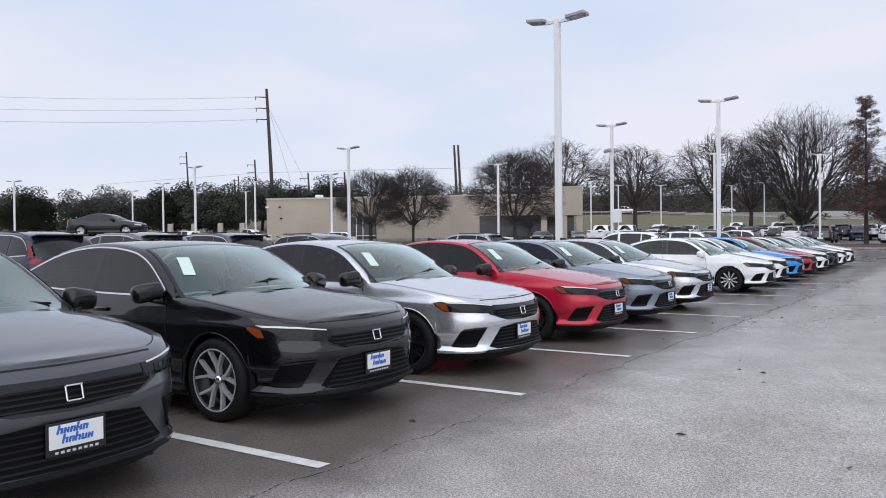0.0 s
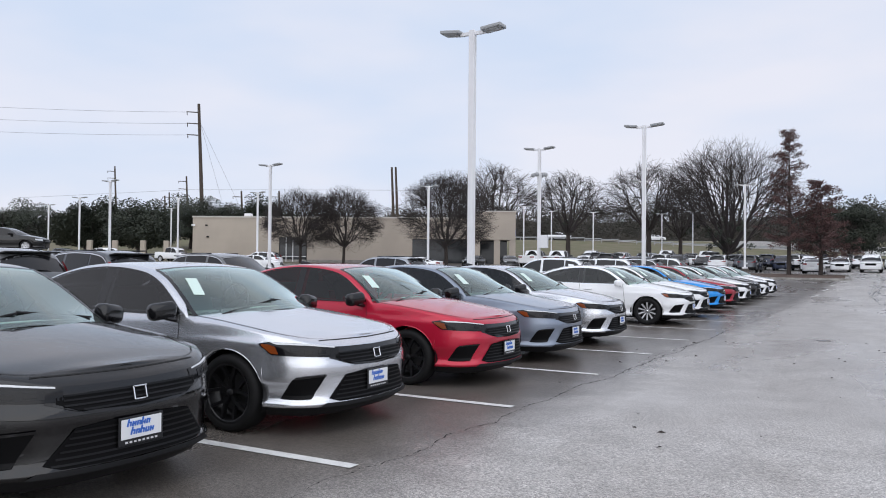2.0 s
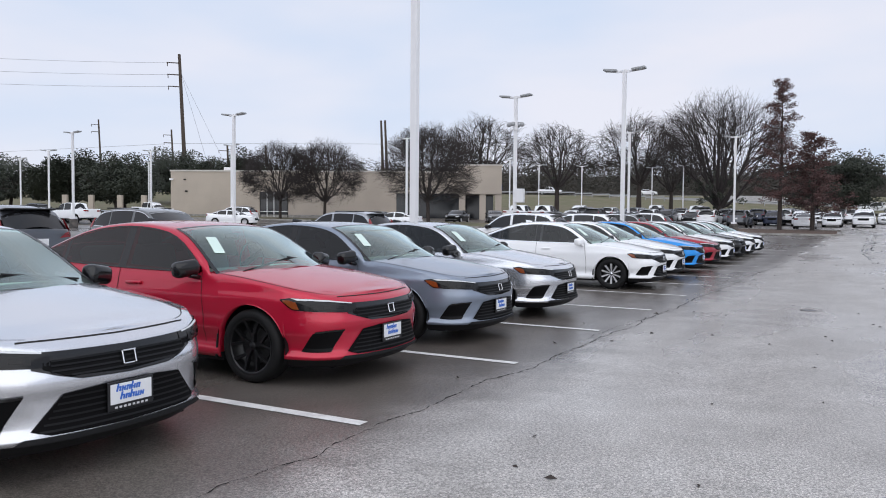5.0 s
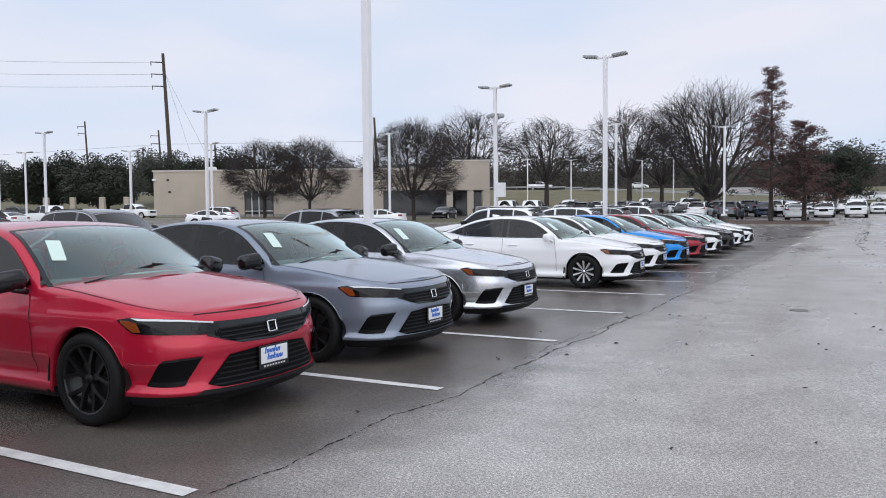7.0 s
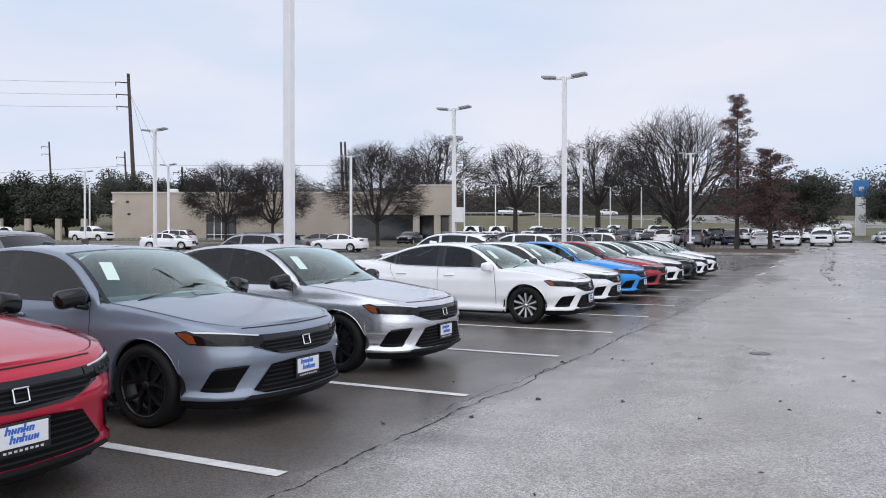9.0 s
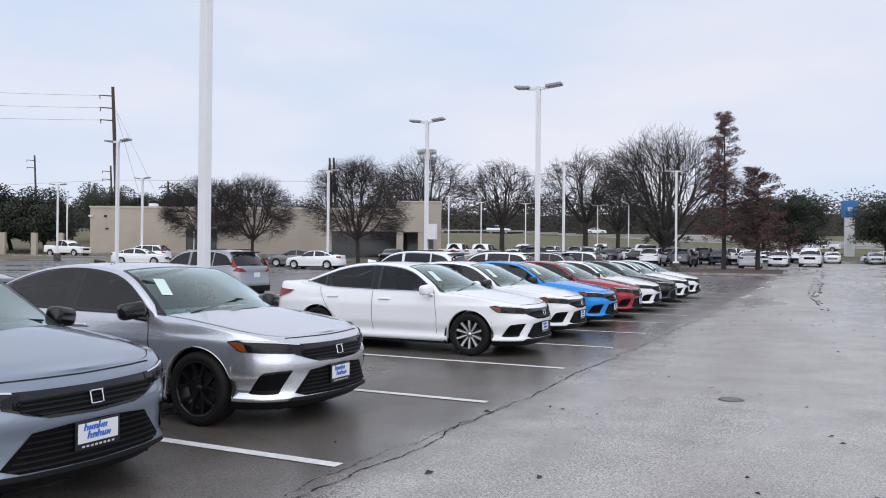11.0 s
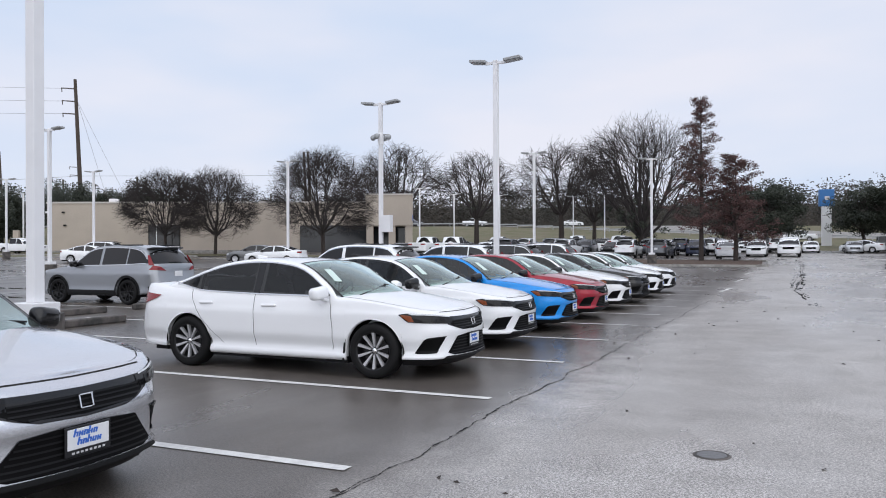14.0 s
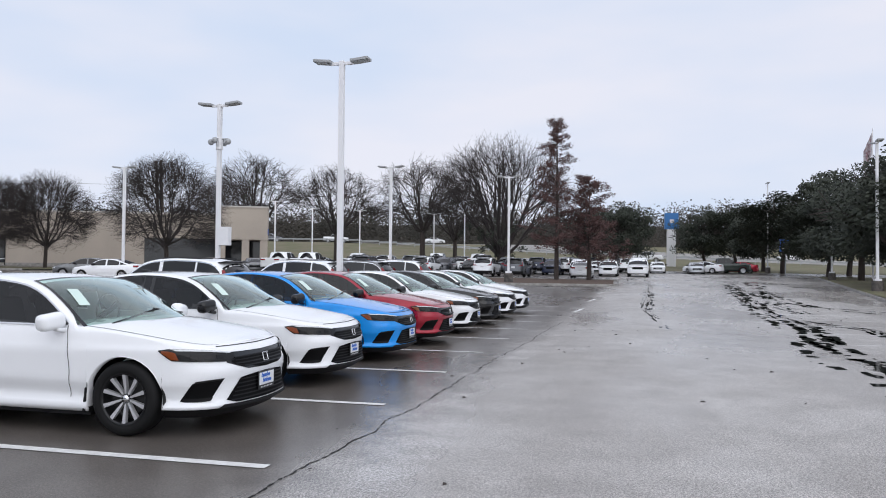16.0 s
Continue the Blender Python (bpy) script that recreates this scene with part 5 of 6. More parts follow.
for k in range(0, 120):
    x = -300 + k * 4
    box(bm, x, x + 4.0, 171.0, 171.08, height(x, 171) + 0.45, height(x, 171) + 0.75)
    box(bm, x, x + 0.12, 170.9, 171.0, height(x, 171) - 0.2, height(x, 171) + 0.7)
tagged(part("guard_rail", bm, LAMP_GREY), "grey steel guard rail beside the highway", "guard rail", kind="structure")

for y0, y1 in ((37.9, 40.4), (45.5, 48.0), (53.0, 55.5)):
    draped("lane_dash", [(0.40, y0), (0.52, y0), (0.70, y1), (0.58, y1)], LINE_PAINT, 0.004, 3.0, "short white painted lane dash", "line")
for k in range(7):
    y = 28.4 + STALL * k
    draped("stall_line", [(6.8, y - 0.05), (12.0, y - 0.05), (12.0, y + 0.05), (6.8, y + 0.05)], LINE_PAINT, 0.006, 3.0,
           "worn white painted parking stall line", "line")
for x0 in (-17.6, -11.8):
    for k in range(6, 12):
        draped("stall_line", [(x0, k * STALL - 0.05), (x0 + 5, k * STALL - 0.05), (x0 + 5, k * STALL + 0.05), (x0, k * STALL + 0.05)],
               LINE_PAINT, 0.004, 3.0, "worn white painted parking stall line", "line")
for x, y in ((-12.6, 22.3), (-10.2, 20.6), (-12.6, 25.0), (-10.2, 26.0), (-12.6, 16.8)):
    bm = bmesh.new()
    rounded(bm, (0.16, 1.8, 0.15), pose(x, y, height(x, y) + 0.075), 0.03, 2)
    tagged(part("wheel_stop", bm, DARK_CONCRETE), "stained concrete wheel stop on the asphalt", "wheel stop", "wheel stops")

CRACK = material("open_crack", (0.012, 0.011, 0.011), 0.9)


def crack(name, start, end, wander, width, seed, steps):
    """An open joint in the asphalt: a ragged dark ribbon."""
    rng = random.Random(seed)
    bm = bmesh.new()
    prev, off, slope = None, 0.0, 0.0
    for k in range(steps + 1):
        u = k / steps
        slope = slope * 0.55 + rng.uniform(-1, 1) * wander
        off = off * 0.93 + slope
        x, y = start[0] + (end[0] - start[0]) * u + off, start[1] + (end[1] - start[1]) * u
        w = width * (0.05 + 1.1 * rng.random() ** 1.6)
        z = height(x, y) + 0.003
        cur = (bm.verts.new((x - w, y, z)), bm.verts.new((x + w, y, z)))
        if prev:
            bm.faces.new((prev[0], prev[1], cur[1], cur[0]))
        prev = cur
    return tagged(part(name, bm, CRACK), "ragged dark crack along the paving joint", "crack", kind="structure")


crack("crack", (0.02, -6.0), (0.12, 5.5), 0.010, 0.006, 3, 420)
crack("crack", (0.10, 5.5), (0.28, 14.5), 0.008, 0.010, 4, 330)
crack("crack", (0.26, 14.5), (0.60, 36.0), 0.008, 0.013, 5, 620)
crack("crack", (-3.6, 12.3), (-0.6, 11.2), 0.006, 0.008, 6, 40)
crack("crack", (0.10, 10.2), (0.22, 13.8), 0.009, 0.006, 8, 130)

bm = bmesh.new()
tube(bm, (2.23, 15.04, -0.02), (2.23, 15.04, 0.008), 0.105, 0.105, 28)
tagged(part("manhole_cover", bm, material("cast_iron", (0.17, 0.17, 0.175), 0.5, metal=0.4, grain=0.2, scale=40, bump=0.5)),
       "round grey cast iron manhole cover", "manhole cover")
bm = ring(bmesh.new(), [(0.105, 0.004), (0.118, 0.010), (0.135, 0.003)], 28)
bmesh.ops.transform(bm, matrix=pose(2.23, 15.04, 0, 90, 0, 0), verts=bm.verts)
tagged(part("manhole_ring", bm, DARK_CONCRETE), "dark ring round the manhole cover", "manhole ring")


def puddle(cx, cy, lx, ly, seed, turn=0.0):
    bm = bmesh.new()
    n = 64
    ringv = []
    for k in range(n):
        a = 6.283185 * k / n
        v = Vector((math.cos(a), math.sin(a), seed * 3.1))
        r = max(0.15, 1 + 0.75 * noise.noise(v * 1.7) + 0.45 * noise.noise(v * 4.3) + 0.3 * noise.noise(v * 9))
        p = pose(0, 0, 0, 0, 0, turn) @ Vector((lx * r * v.x, ly * r * v.y, 0))
        ringv.append(bm.verts.new((cx + p.x, cy + p.y, height(cx + p.x, cy + p.y) + 0.003)))
    c = bm.verts.new((cx, cy, height(cx, cy) + 0.003))
    for k in range(n):
        bm.faces.new((c, ringv[k], ringv[(k + 1) % n]))
    return tagged(part("puddle", bm, WATER), "shallow rain puddle on the asphalt", "puddle", kind="structure")


def water_run(points, width, seed):
    """Rain water standing along a low line of the asphalt, ragged on both sides and broken here and there."""
    bm = bmesh.new()
    line = [Vector((*p, 0)) for p in points]
    prev, run = None, 0.0
    for a, b in zip(line, line[1:]):
        n = max(2, int((b - a).length / 0.14))
        q = Vector((b.y - a.y, a.x - b.x, 0)).normalized()
        for k in range(n):
            p = a.lerp(b, k / n)
            run += (b - a).length / n
            p += q * (0.5 * width * noise.noise(Vector((run * 0.5, seed, 4))) + width * noise.noise(Vector((run * 0.13, seed, 7))))
            sides = [width * (0.16 + 0.55 * noise.noise(Vector((run * 0.4, seed, z))) + 0.5 * noise.noise(Vector((run * 1.7, seed, z))) + 0.3 * noise.noise(Vector((run * 5.0, seed, z)))) for z in (0.3, 9.1)]
            if min(sides) < 0.006:
                prev = None
                continue
            cur = [bm.verts.new((p.x + q.x * w, p.y + q.y * w, height(p.x, p.y) + 0.005)) for w in (-sides[0], sides[1])]
            if prev:
                bm.faces.new((prev[0], prev[1], cur[1], cur[0]))
            prev = cur
    bmesh.ops.recalc_face_normals(bm, faces=bm.faces)
    return tagged(part("puddle", bm, WATER), "long ragged run of rain water on the asphalt", "puddle", kind="structure")


for seed, (points, width) in enumerate((
        ([(9.2, 76), (8.7, 66), (7.0, 43), (6.7, 38), (6.5, 33), (6.1, 28), (6.0, 25), (6.0, 22)], 0.42),
        ([(8.9, 72), (7.3, 46), (6.9, 37), (6.75, 33), (6.5, 27), (6.5, 21)], 0.30),
        ([(11.2, 78), (9.1, 51), (9.25, 45), (10.2, 43), (11.0, 41)], 0.50), ([(9.4, 60), (8.2, 46), (8.0, 40)], 0.35),
        ([(7.2, 36), (7.8, 34), (8.2, 32.8), (8.0, 30.5)], 0.22), ([(3.1, 80), (3.0, 56), (2.75, 42.5), (3.1, 35.5), (3.35, 31)], 0.13),
        ([(3.3, 70), (3.2, 48), (2.9, 40)], 0.12), ([(5.0, 97), (8.0, 95), (12.5, 92)], 0.9), ([(10.0, 80), (13.5, 76), (15.5, 74)], 0.8),
        # the island's dark front band: gutter water with the kerb's shadow drawn in
        ([(-6.0, 61.6), (-3.0, 62.2), (0.3, 63.2)], 0.5), ([(1.2, 66), (2.2, 74), (1.6, 84)], 0.4))):
    for k in range(4):
        off = (k - 1.5) * width * 0.55
        water_run([(x + off, y) for x, y in points], width * 0.8, seed * 2.7 + 31.3 * k)
for i, (x, y, a, b) in enumerate(((-42, 42, 9, 0.5), (-36, 47, 8, 0.4), (-50, 48, 10, 0.6), (-28, 30, 6, 0.35), (-24, 26, 5, 0.35), (-16.5, 21.0, 1.2, 0.4),
                                  (-46, 38, 5, 0.3), (-33, 40, 5, 0.3), (-21, 22, 3, 0.25), (-9.2, 22.5, 0.8, 0.5))):
    puddle(x, y, a, b, i + 300, 8)

# wind-blown bits lying on the asphalt
bm = bmesh.new()
rng = random.Random(21)
for _ in range(260):
    x, y = rng.uniform(-0.5, 9.5), rng.uniform(-3, 45)
    s, a = rng.uniform(0.015, 0.05), rng.uniform(0, 6.28)
    z = height(x, y)
    d, q = Vector((math.cos(a), math.sin(a), 0)) * s, Vector((-math.sin(a), math.cos(a), 0)) * s * 0.4
    c = Vector((x, y, z + 0.006))
    bm.faces.new([bm.verts.new(v) for v in (c - d, c + q + Vector((0, 0, s * 0.4)), c + d, c - q)])
tagged(part("fallen_leaves", bm, BARK), "small dark fallen leaves scattered on the asphalt", "leaves", kind="stuff")


# ---------------------------------------------------------------- trees
def grow(seed, tall, spread, split, rise, depth, trunk_r, fork, twig=0.012, bend=0.18):
    """Bare limbs as (verts, faces): tapered tubes that fork again and again."""
    rng = random.Random(seed)
    verts, faces = [], []

    def seg(a, b, r0, r1, n):
        q = (b - a).to_track_quat("Z", "Y")
        i = len(verts)
        for p, r in ((a, r0), (b, r1)):
            for k in range(n):
                verts.append(p + q @ Vector((r * math.cos(6.283 * k / n), r * math.sin(6.283 * k / n), 0)))
        for k in range(n):
            faces.append((i + k, i + (k + 1) % n, i + n + (k + 1) % n, i + n + k))

    def limb(a, d, length, r, level):
        pieces = 3 if level < 3 else 2
        for k in range(pieces):
            d = (d + Vector((rng.uniform(-1, 1), rng.uniform(-1, 1), rng.uniform(-0.4, 1) * rise)) * bend).normalized()
            b = a + d * length / pieces
            r1 = max(r * (0.84 if level else 0.92), twig * 0.6)
            seg(a, b, r, r1, 7 if level == 0 else (5 if level < 3 else 3))
            a, r = b, r1
            if level >= depth - 1 or (level > 1 and k < pieces - 1):
                side = Vector((rng.uniform(-1, 1), rng.uniform(-1, 1), rng.uniform(-0.3, 0.9))).normalized()
                if level < depth:
                    limb(a, (d + side * 0.9).normalized(), length * 0.55, max(r * 0.55, twig), max(level + 1, depth - 1))
        if level < depth:
            for k in range(split if level else fork):
                ang = 6.283 * (k + rng.random() * 0.7) / (split if level else fork)
                u = d.orthogonal().normalized()
                v = d.cross(u)
                side = u * math.cos(ang) + v * math.sin(ang)
                nd = (d + side * spread * rng.uniform(0.6, 1.2) + Vector((0, 0, rise * 0.25))).normalized()
                limb(a, nd, length * rng.uniform(0.62, 0.82) if level else tall * rng.uniform(0.24, 0.32), max(r * 0.68, twig), level + 1)

    limb(Vector((0, 0, -0.15)), Vector((0, 0, 1)), tall * 0.24, trunk_r, 0)
    return verts, faces


def mesh_from(name, verts, faces, mat):
    me = bpy.data.meshes.new(name)
    me.from_pydata([tuple(v) for v in verts], [], faces)
    me.materials.append(mat)
    return me


def fit_height(verts, tall, wide):
    top = max(v.z for v in verts)
    reach = sorted(math.hypot(v.x, v.y) for v in verts)[int(len(verts) * 0.93)]
    return [Vector((v.x * wide / 2 / reach, v.y * wide / 2 / reach, v.z * tall / top)) for v in verts]


def crown_tree(seed, tall, wide, fork_z, centre, low, counts, sway, trunk_r, twig, lift=0.0, ragged=0.0, droop=0.75):
    """A bare tree whose limbs fan out from one fork and branch in steps until fine twigs fill a domed crown.
    centre, fork_z: shares of the height; low: the lowest angle of the limbs; counts, sway: per step; lift: how far twigs turn upwards."""
    rng = random.Random(seed)
    verts, faces = [], []
    mid, top = Vector((0, 0, tall * centre)), tall * (1 - centre)

    def tubes(points, r0, r1, n):
        for k in range(len(points) - 1):
            a, b = points[k], points[k + 1]
            q = (b - a).to_track_quat("Z", "Y")
            i, m = len(verts), len(points) - 1
            for p, u in ((a, k / m), (b, (k + 1) / m)):
                r = r0 + (r1 - r0) * u
                verts.extend(p + q @ Vector((r * math.cos(6.283 * j / n), r * math.sin(6.283 * j / n), 0)) for j in range(n))
            faces.extend((i + j, i + (j + 1) % n, i + n + (j + 1) % n, i + n + j) for j in range(n))

    def bow(a, d, b, n):
        c = a + d * (b - a).length * 0.5
        line = []
        for k in range(n + 1):
            u = k / n
            p = a * (1 - u) ** 2 + c * 2 * u * (1 - u) + b * u * u
            if 0 < k < n:
                p += Vector((rng.uniform(-1, 1), rng.uniform(-1, 1), rng.uniform(-1, 1))) * (b - a).length * 0.035
            line.append(p)
        return line

    def surface(d, share):
        k = 1 + ragged * noise.noise(d * 2.3 + Vector((seed, 0, 0)))
        down = 1.0 if d.z >= 0 else droop
        return mid + Vector((d.x * wide / 2, d.y * wide / 2, d.z * top * down)) * share * k

    def step(line, d, level, r):
        share = (0.46, 0.66, 0.84, 1.0)[level]
        for k in range(counts[level]):
            f = 0.30 + 0.70 * (k + rng.random()) / counts[level]
            i = min(int(f * (len(line) - 1)), len(line) - 2)
            a = line[i].lerp(line[i + 1], f * (len(line) - 1) - i)
            e = d + Vector((rng.gauss(0, 1), rng.gauss(0, 1), rng.gauss(0, 1))) * sway[level]
            e.z = max(e.z + lift * 0.2, math.sin(radians(low)) - 0.15)
            e.normalize()
            b = surface(e, share * rng.uniform(0.86, 1.06))
            if (b - a).length < 0.1:
                continue
            away = ((line[i + 1] - line[i]).normalized() * 0.6 + e * 0.6 + Vector((0, 0, lift))).normalized()
            r1 = max(r * 0.42, twig)
            if level == 3:
                tubes(bow(a, away, b, 2), twig, twig * 0.5, 3)
            else:
                way = bow(a, away, b, 4 if level == 1 else 3)
                tubes(way, r1, max(r1 * 0.45, twig), 5 if level == 1 else 3)
                step(way, e, level + 1, r1)

    fork = Vector((rng.uniform(-0.1, 0.1), rng.uniform(-0.1, 0.1), tall * fork_z))
    tubes([Vector((0, 0, -0.2)), Vector((0.02, 0, 0.25)), fork * 0.6, fork + Vector((0, 0, 0.1))], trunk_r * 1.15, trunk_r * 0.85, 9)
    stem = len(faces)
    for k in range(counts[0]):
        up = math.sin(radians(low)) + (1 - math.sin(radians(low))) * ((k + 0.5) / counts[0]) ** 0.8
        turn = 2.39996 * k + rng.uniform(-0.3, 0.3)
        flat = math.sqrt(max(1 - up * up, 0))
        d = Vector((flat * math.cos(turn), flat * math.sin(turn), up))
        b = surface(d, 0.46 * rng.uniform(0.85, 1.15))
        line = bow(fork + Vector((0, 0, rng.uniform(-0.15, 0.1) * tall * fork_z)), (d + Vector((0, 0, 0.5 + lift))).normalized(), b, 5)
        r = trunk_r * rng.uniform(0.42, 0.6)
        tubes(line, r, r * 0.45, 6)
        step(line, d, 1, r * 0.7)
    tree = empty("tree", Matrix())
    o = new("trunk", mesh_from("trunk", verts, faces[:stem], BARK))
    o.parent = tree
    o = new("crown", mesh_from("crown", verts, faces[stem:], TWIG))
    o.parent = tree
    return tree


def tufted(tree, seed, count, spot, radii, per, size, mat, name):
    """Clumps of small leaves among the limbs, about spot."""
    rng = random.Random(seed)
    cv, cf = [], []
    for _ in range(count):
        d = Vector((rng.gauss(0, 0.5), rng.gauss(0, 0.5), rng.gauss(0, 0.5)))
        leaf_cloud(cv, cf, rng, Vector(spot) + Vector((d.x * radii[0], d.y * radii[1], d.z * radii[2])), Vector((0.6, 0.6, 0.5)), per, size)
    o = new(name, mesh_from(name, cv, cf, mat))
    o.parent = tree
    return tree


def leaf_cloud(verts, faces, rng, centre, radii, count, size):
    for _ in range(count):
        d = Vector((rng.gauss(0, 1), rng.gauss(0, 1), rng.gauss(0, 1))).normalized() * rng.random() ** 0.4
        p = centre + Vector((d.x * radii.x, d.y * radii.y, d.z * radii.z))
        u = Vector((rng.uniform(-1, 1), rng.uniform(-1, 1), rng.uniform(-0.6, 0.6))).normalized() * size * rng.uniform(0.6, 1.4)
        v = u.orthogonal().normalized() * size * rng.uniform(0.4, 0.9)
        i = len(verts)
        verts += [p - u, p + v, p + u, p - v]
        faces.append((i, i + 1, i + 2, i + 3))


def evergreen(seed, tall, wide, leaf, blobs=26, per=130, size=0.20, trunk=0.25):
    rng = random.Random(seed)
    tree = empty("tree", Matrix())
    verts, faces = grow(seed, tall * 0.75, 0.8, 3, 0.2, 3, trunk, 4, 0.03)
    o = new("trunk", mesh_from("trunk", fit_height(verts, tall * 0.8, wide * 0.75), faces, BARK))
    o.parent = tree
    cv, cf = [], []
    for _ in range(blobs):
        a, r = rng.uniform(0, 6.283), math.sqrt(rng.random()) * wide * 0.40
        h = tall * (0.22 + 0.66 * rng.random() * (1 - (r / (wide * 0.5)) ** 2 * 0.6))
        rad = wide * rng.uniform(0.10, 0.19)
        leaf_cloud(cv, cf, rng, Vector((r * math.cos(a), r * math.sin(a), h)), Vector((rad, rad, rad * 0.62)), per, size)
    o = new("crown", mesh_from("crown", cv, cf, leaf))
    o.parent = tree
    return tree


def cypress(seed, tall, wide, per):
    """A narrow cone: straight stem, short level branches, rusty hanging leaves with gaps."""
    rng = random.Random(seed)
    tree = empty("tree", Matrix())
    bm = bmesh.new()
    tube(bm, (0, 0, -0.1), (0.05, 0, tall * 0.5), 0.20, 0.11, 8)
    tube(bm, (0.05, 0, tall * 0.5), (0, 0, tall), 0.11, 0.015, 6)
    part("trunk", bm, BARK, tree)
    bm = bmesh.new()
    cv, cf = [], []
    z = tall * 0.17
    while z < tall * 0.985:
        f = 1 - (z - tall * 0.17) / (tall * 0.86)
        reach = wide / 2 * (0.15 + 0.85 * f ** 0.85) * rng.uniform(0.45, 1.1)
        a = rng.uniform(0, 6.283)
        tip = Vector((reach * math.cos(a), reach * math.sin(a), z + reach * rng.uniform(0.1, 0.4)))
        tube(bm, (0, 0, z), tip, 0.022, 0.006, 4, False)
        for u in (0.35, 0.6, 0.85, 1.0):
            c = Vector((0, 0, z)).lerp(tip, u)
            if rng.random() < 0.85:
                leaf_cloud(cv, cf, rng, c + Vector((0, 0, -0.08)), Vector((0.32, 0.32, 0.24)), per, 0.07)
            t2 = c + Vector((rng.uniform(-1, 1), rng.uniform(-1, 1), rng.uniform(0, 0.8))) * 0.35
            tube(bm, c, t2, 0.008, 0.004, 3, False)
        z += tall * 0.0062
    tagged(part("branch_work", bm, TWIG, tree), kind="stuff")
    o = new("crown", mesh_from("crown", cv, cf, LEAF_RUST))
    o.parent = tree
    return tree


def plant(tree, x, y, turn=0.0, size=1.0, first=False):
    m = pose(x, y, height(x, y), 0, 0, turn) @ Matrix.Scale(size, 4)
    if first:
        tree.matrix_world = m
        return tree
    return copy_thing(tree, m)


elm = tagged(crown_tree(3, 10.0, 10.6, 0.24, 0.52, -32, (13, 7, 6, 6), (0, 0.36, 0.22, 0.17), 0.19, 0.013, 0.0, 0.14),
             "bare winter tree with a dense round crown of dark twigs", "tree", "bare trees by the building")
plant(elm, -35.8, 68.9, 20, 1.0, True)
plant(elm, -59.2, 74.0, 140, 0.93)
plant(elm, -54.4, 76.4, 250, 0.95)
vase = tufted(crown_tree(9, 15.6, 19.0, 0.11, 0.46, -14, (16, 6, 5, 4), (0, 0.26, 0.16, 0.13), 0.46, 0.016, 0.22, 0.16), 4, 26, (0, 0, 4.2), (4.4, 4.4, 2.2), 60, 0.13,
              LEAF_DARK, "leaf_clumps")
tagged(vase, "tall bare tree with upright fanned branches", "tree")
plant(vase, -14.7, 109.9, 0, 1.08, True)
oak = tagged(tufted(crown_tree(17, 13.6, 13.2, 0.30, 0.58, -14, (9, 5, 5, 4), (0, 0.30, 0.20, 0.18), 0.36, 0.022, 0.05, 0.34), 5, 26, (0, 0, 8.6), (6.5, 6.5, 3.6), 24, 0.11,
                    LEAF_DARK, "leaf_clumps"), "open-crowned bare oak with tufts in the twigs", "tree", "far oaks")
plant(oak, -41.9, 121.6, 0, 1.08, True)
plant(oak, -55.9, 122.5, 90, 1.12)
plant(oak, -61.5, 124.0, 200, 0.88)
plant(oak, -30.0, 127.4, 160, 1.1)
plant(oak, -25.5, 130.0, 280, 0.85)
plant(tagged(cypress(5, 13.0, 6.0, 22), "tall narrow cypress with rusty leaves and gaps", "tree"), -3.8, 73.4, 0, 1.0, True)
plant(tagged(cypress(8, 8.4, 7.4, 26), "short rust-red cypress on the mulched island", "tree"), -1.3, 74.1, 0, 1.0, True)
live = tagged(evergreen(31, 10.0, 11.5, LEAF_DARK, 40, 330, 0.15), "dark evergreen oak with a broad crown", "tree", "dark evergreen oaks")
plant(live, -108.8, 80.8, 0, 1.05, True)
for i, (x, y, s) in enumerate(((-111, 87.6, 1.1), (-101.7, 86.5, 1.0), (-118.7, 111.6, 1.25), (-110, 112.3, 1.15), (-103, 116, 1.2),
                               (-125.5, 67.1, 1.0), (-102.5, 76.4, 1.05), (-93.5, 78.5, 1.0), (-137, 70, 1.1), (-128, 84, 1.1), (-118, 72, 0.95))):
    plant(live, x, y, 53 * i, s)
roadside = tagged(evergreen(47, 10.4, 9.4, LEAF_DARK, 44, 330, 0.13), "dark evergreen tree along the verge", "tree", "trees on the verge")
plant(roadside, 21.2, 76.0, 0, 1.12, True)
for i, (x, y, s) in enumerate(((19.0, 66.5, 1.0), (21.8, 88, 1.08), (21.5, 99, 1.05), (19.9, 116.6, 1.05), (16.6, 136.3, 1.0), (12.6, 141.5, 1.0), (19.3, 128, 1.0),
                               (26, 110, 1.1), (30, 92, 1.1), (33, 75, 1.1), (-0.3, 121.8, 0.95), (-3.8, 126, 0.9), (38, 120, 1.2), (27, 62, 1.0))):
    plant(roadside, x, y, 71 * i, s)

# far woods beyond the highway, too many to count
rng = random.Random(77)
cv, cf = [], []
for k in range(900):
    x = -420 + 640 * rng.random()
    y = 225 + 60 * rng.random() + abs(x + 60) * 0.05
    tall = 10.5 + 4 * noise.noise(Vector((x * 0.02, 3, 0))) + rng.uniform(-1.5, 2.5)
    z = height(x, y)
    leaf_cloud(cv, cf, rng, Vector((x, y, z + tall * 0.55)), Vector((3.6, 3.2, tall * 0.52)), 200, 0.36)
me = mesh_from("far_woods", cv, cf, LEAF_HAZE)
tagged(new("far_woods", me), "brown-grey winter woods beyond the highway", "woods", kind="stuff")
bm = bmesh.new()
prev = None
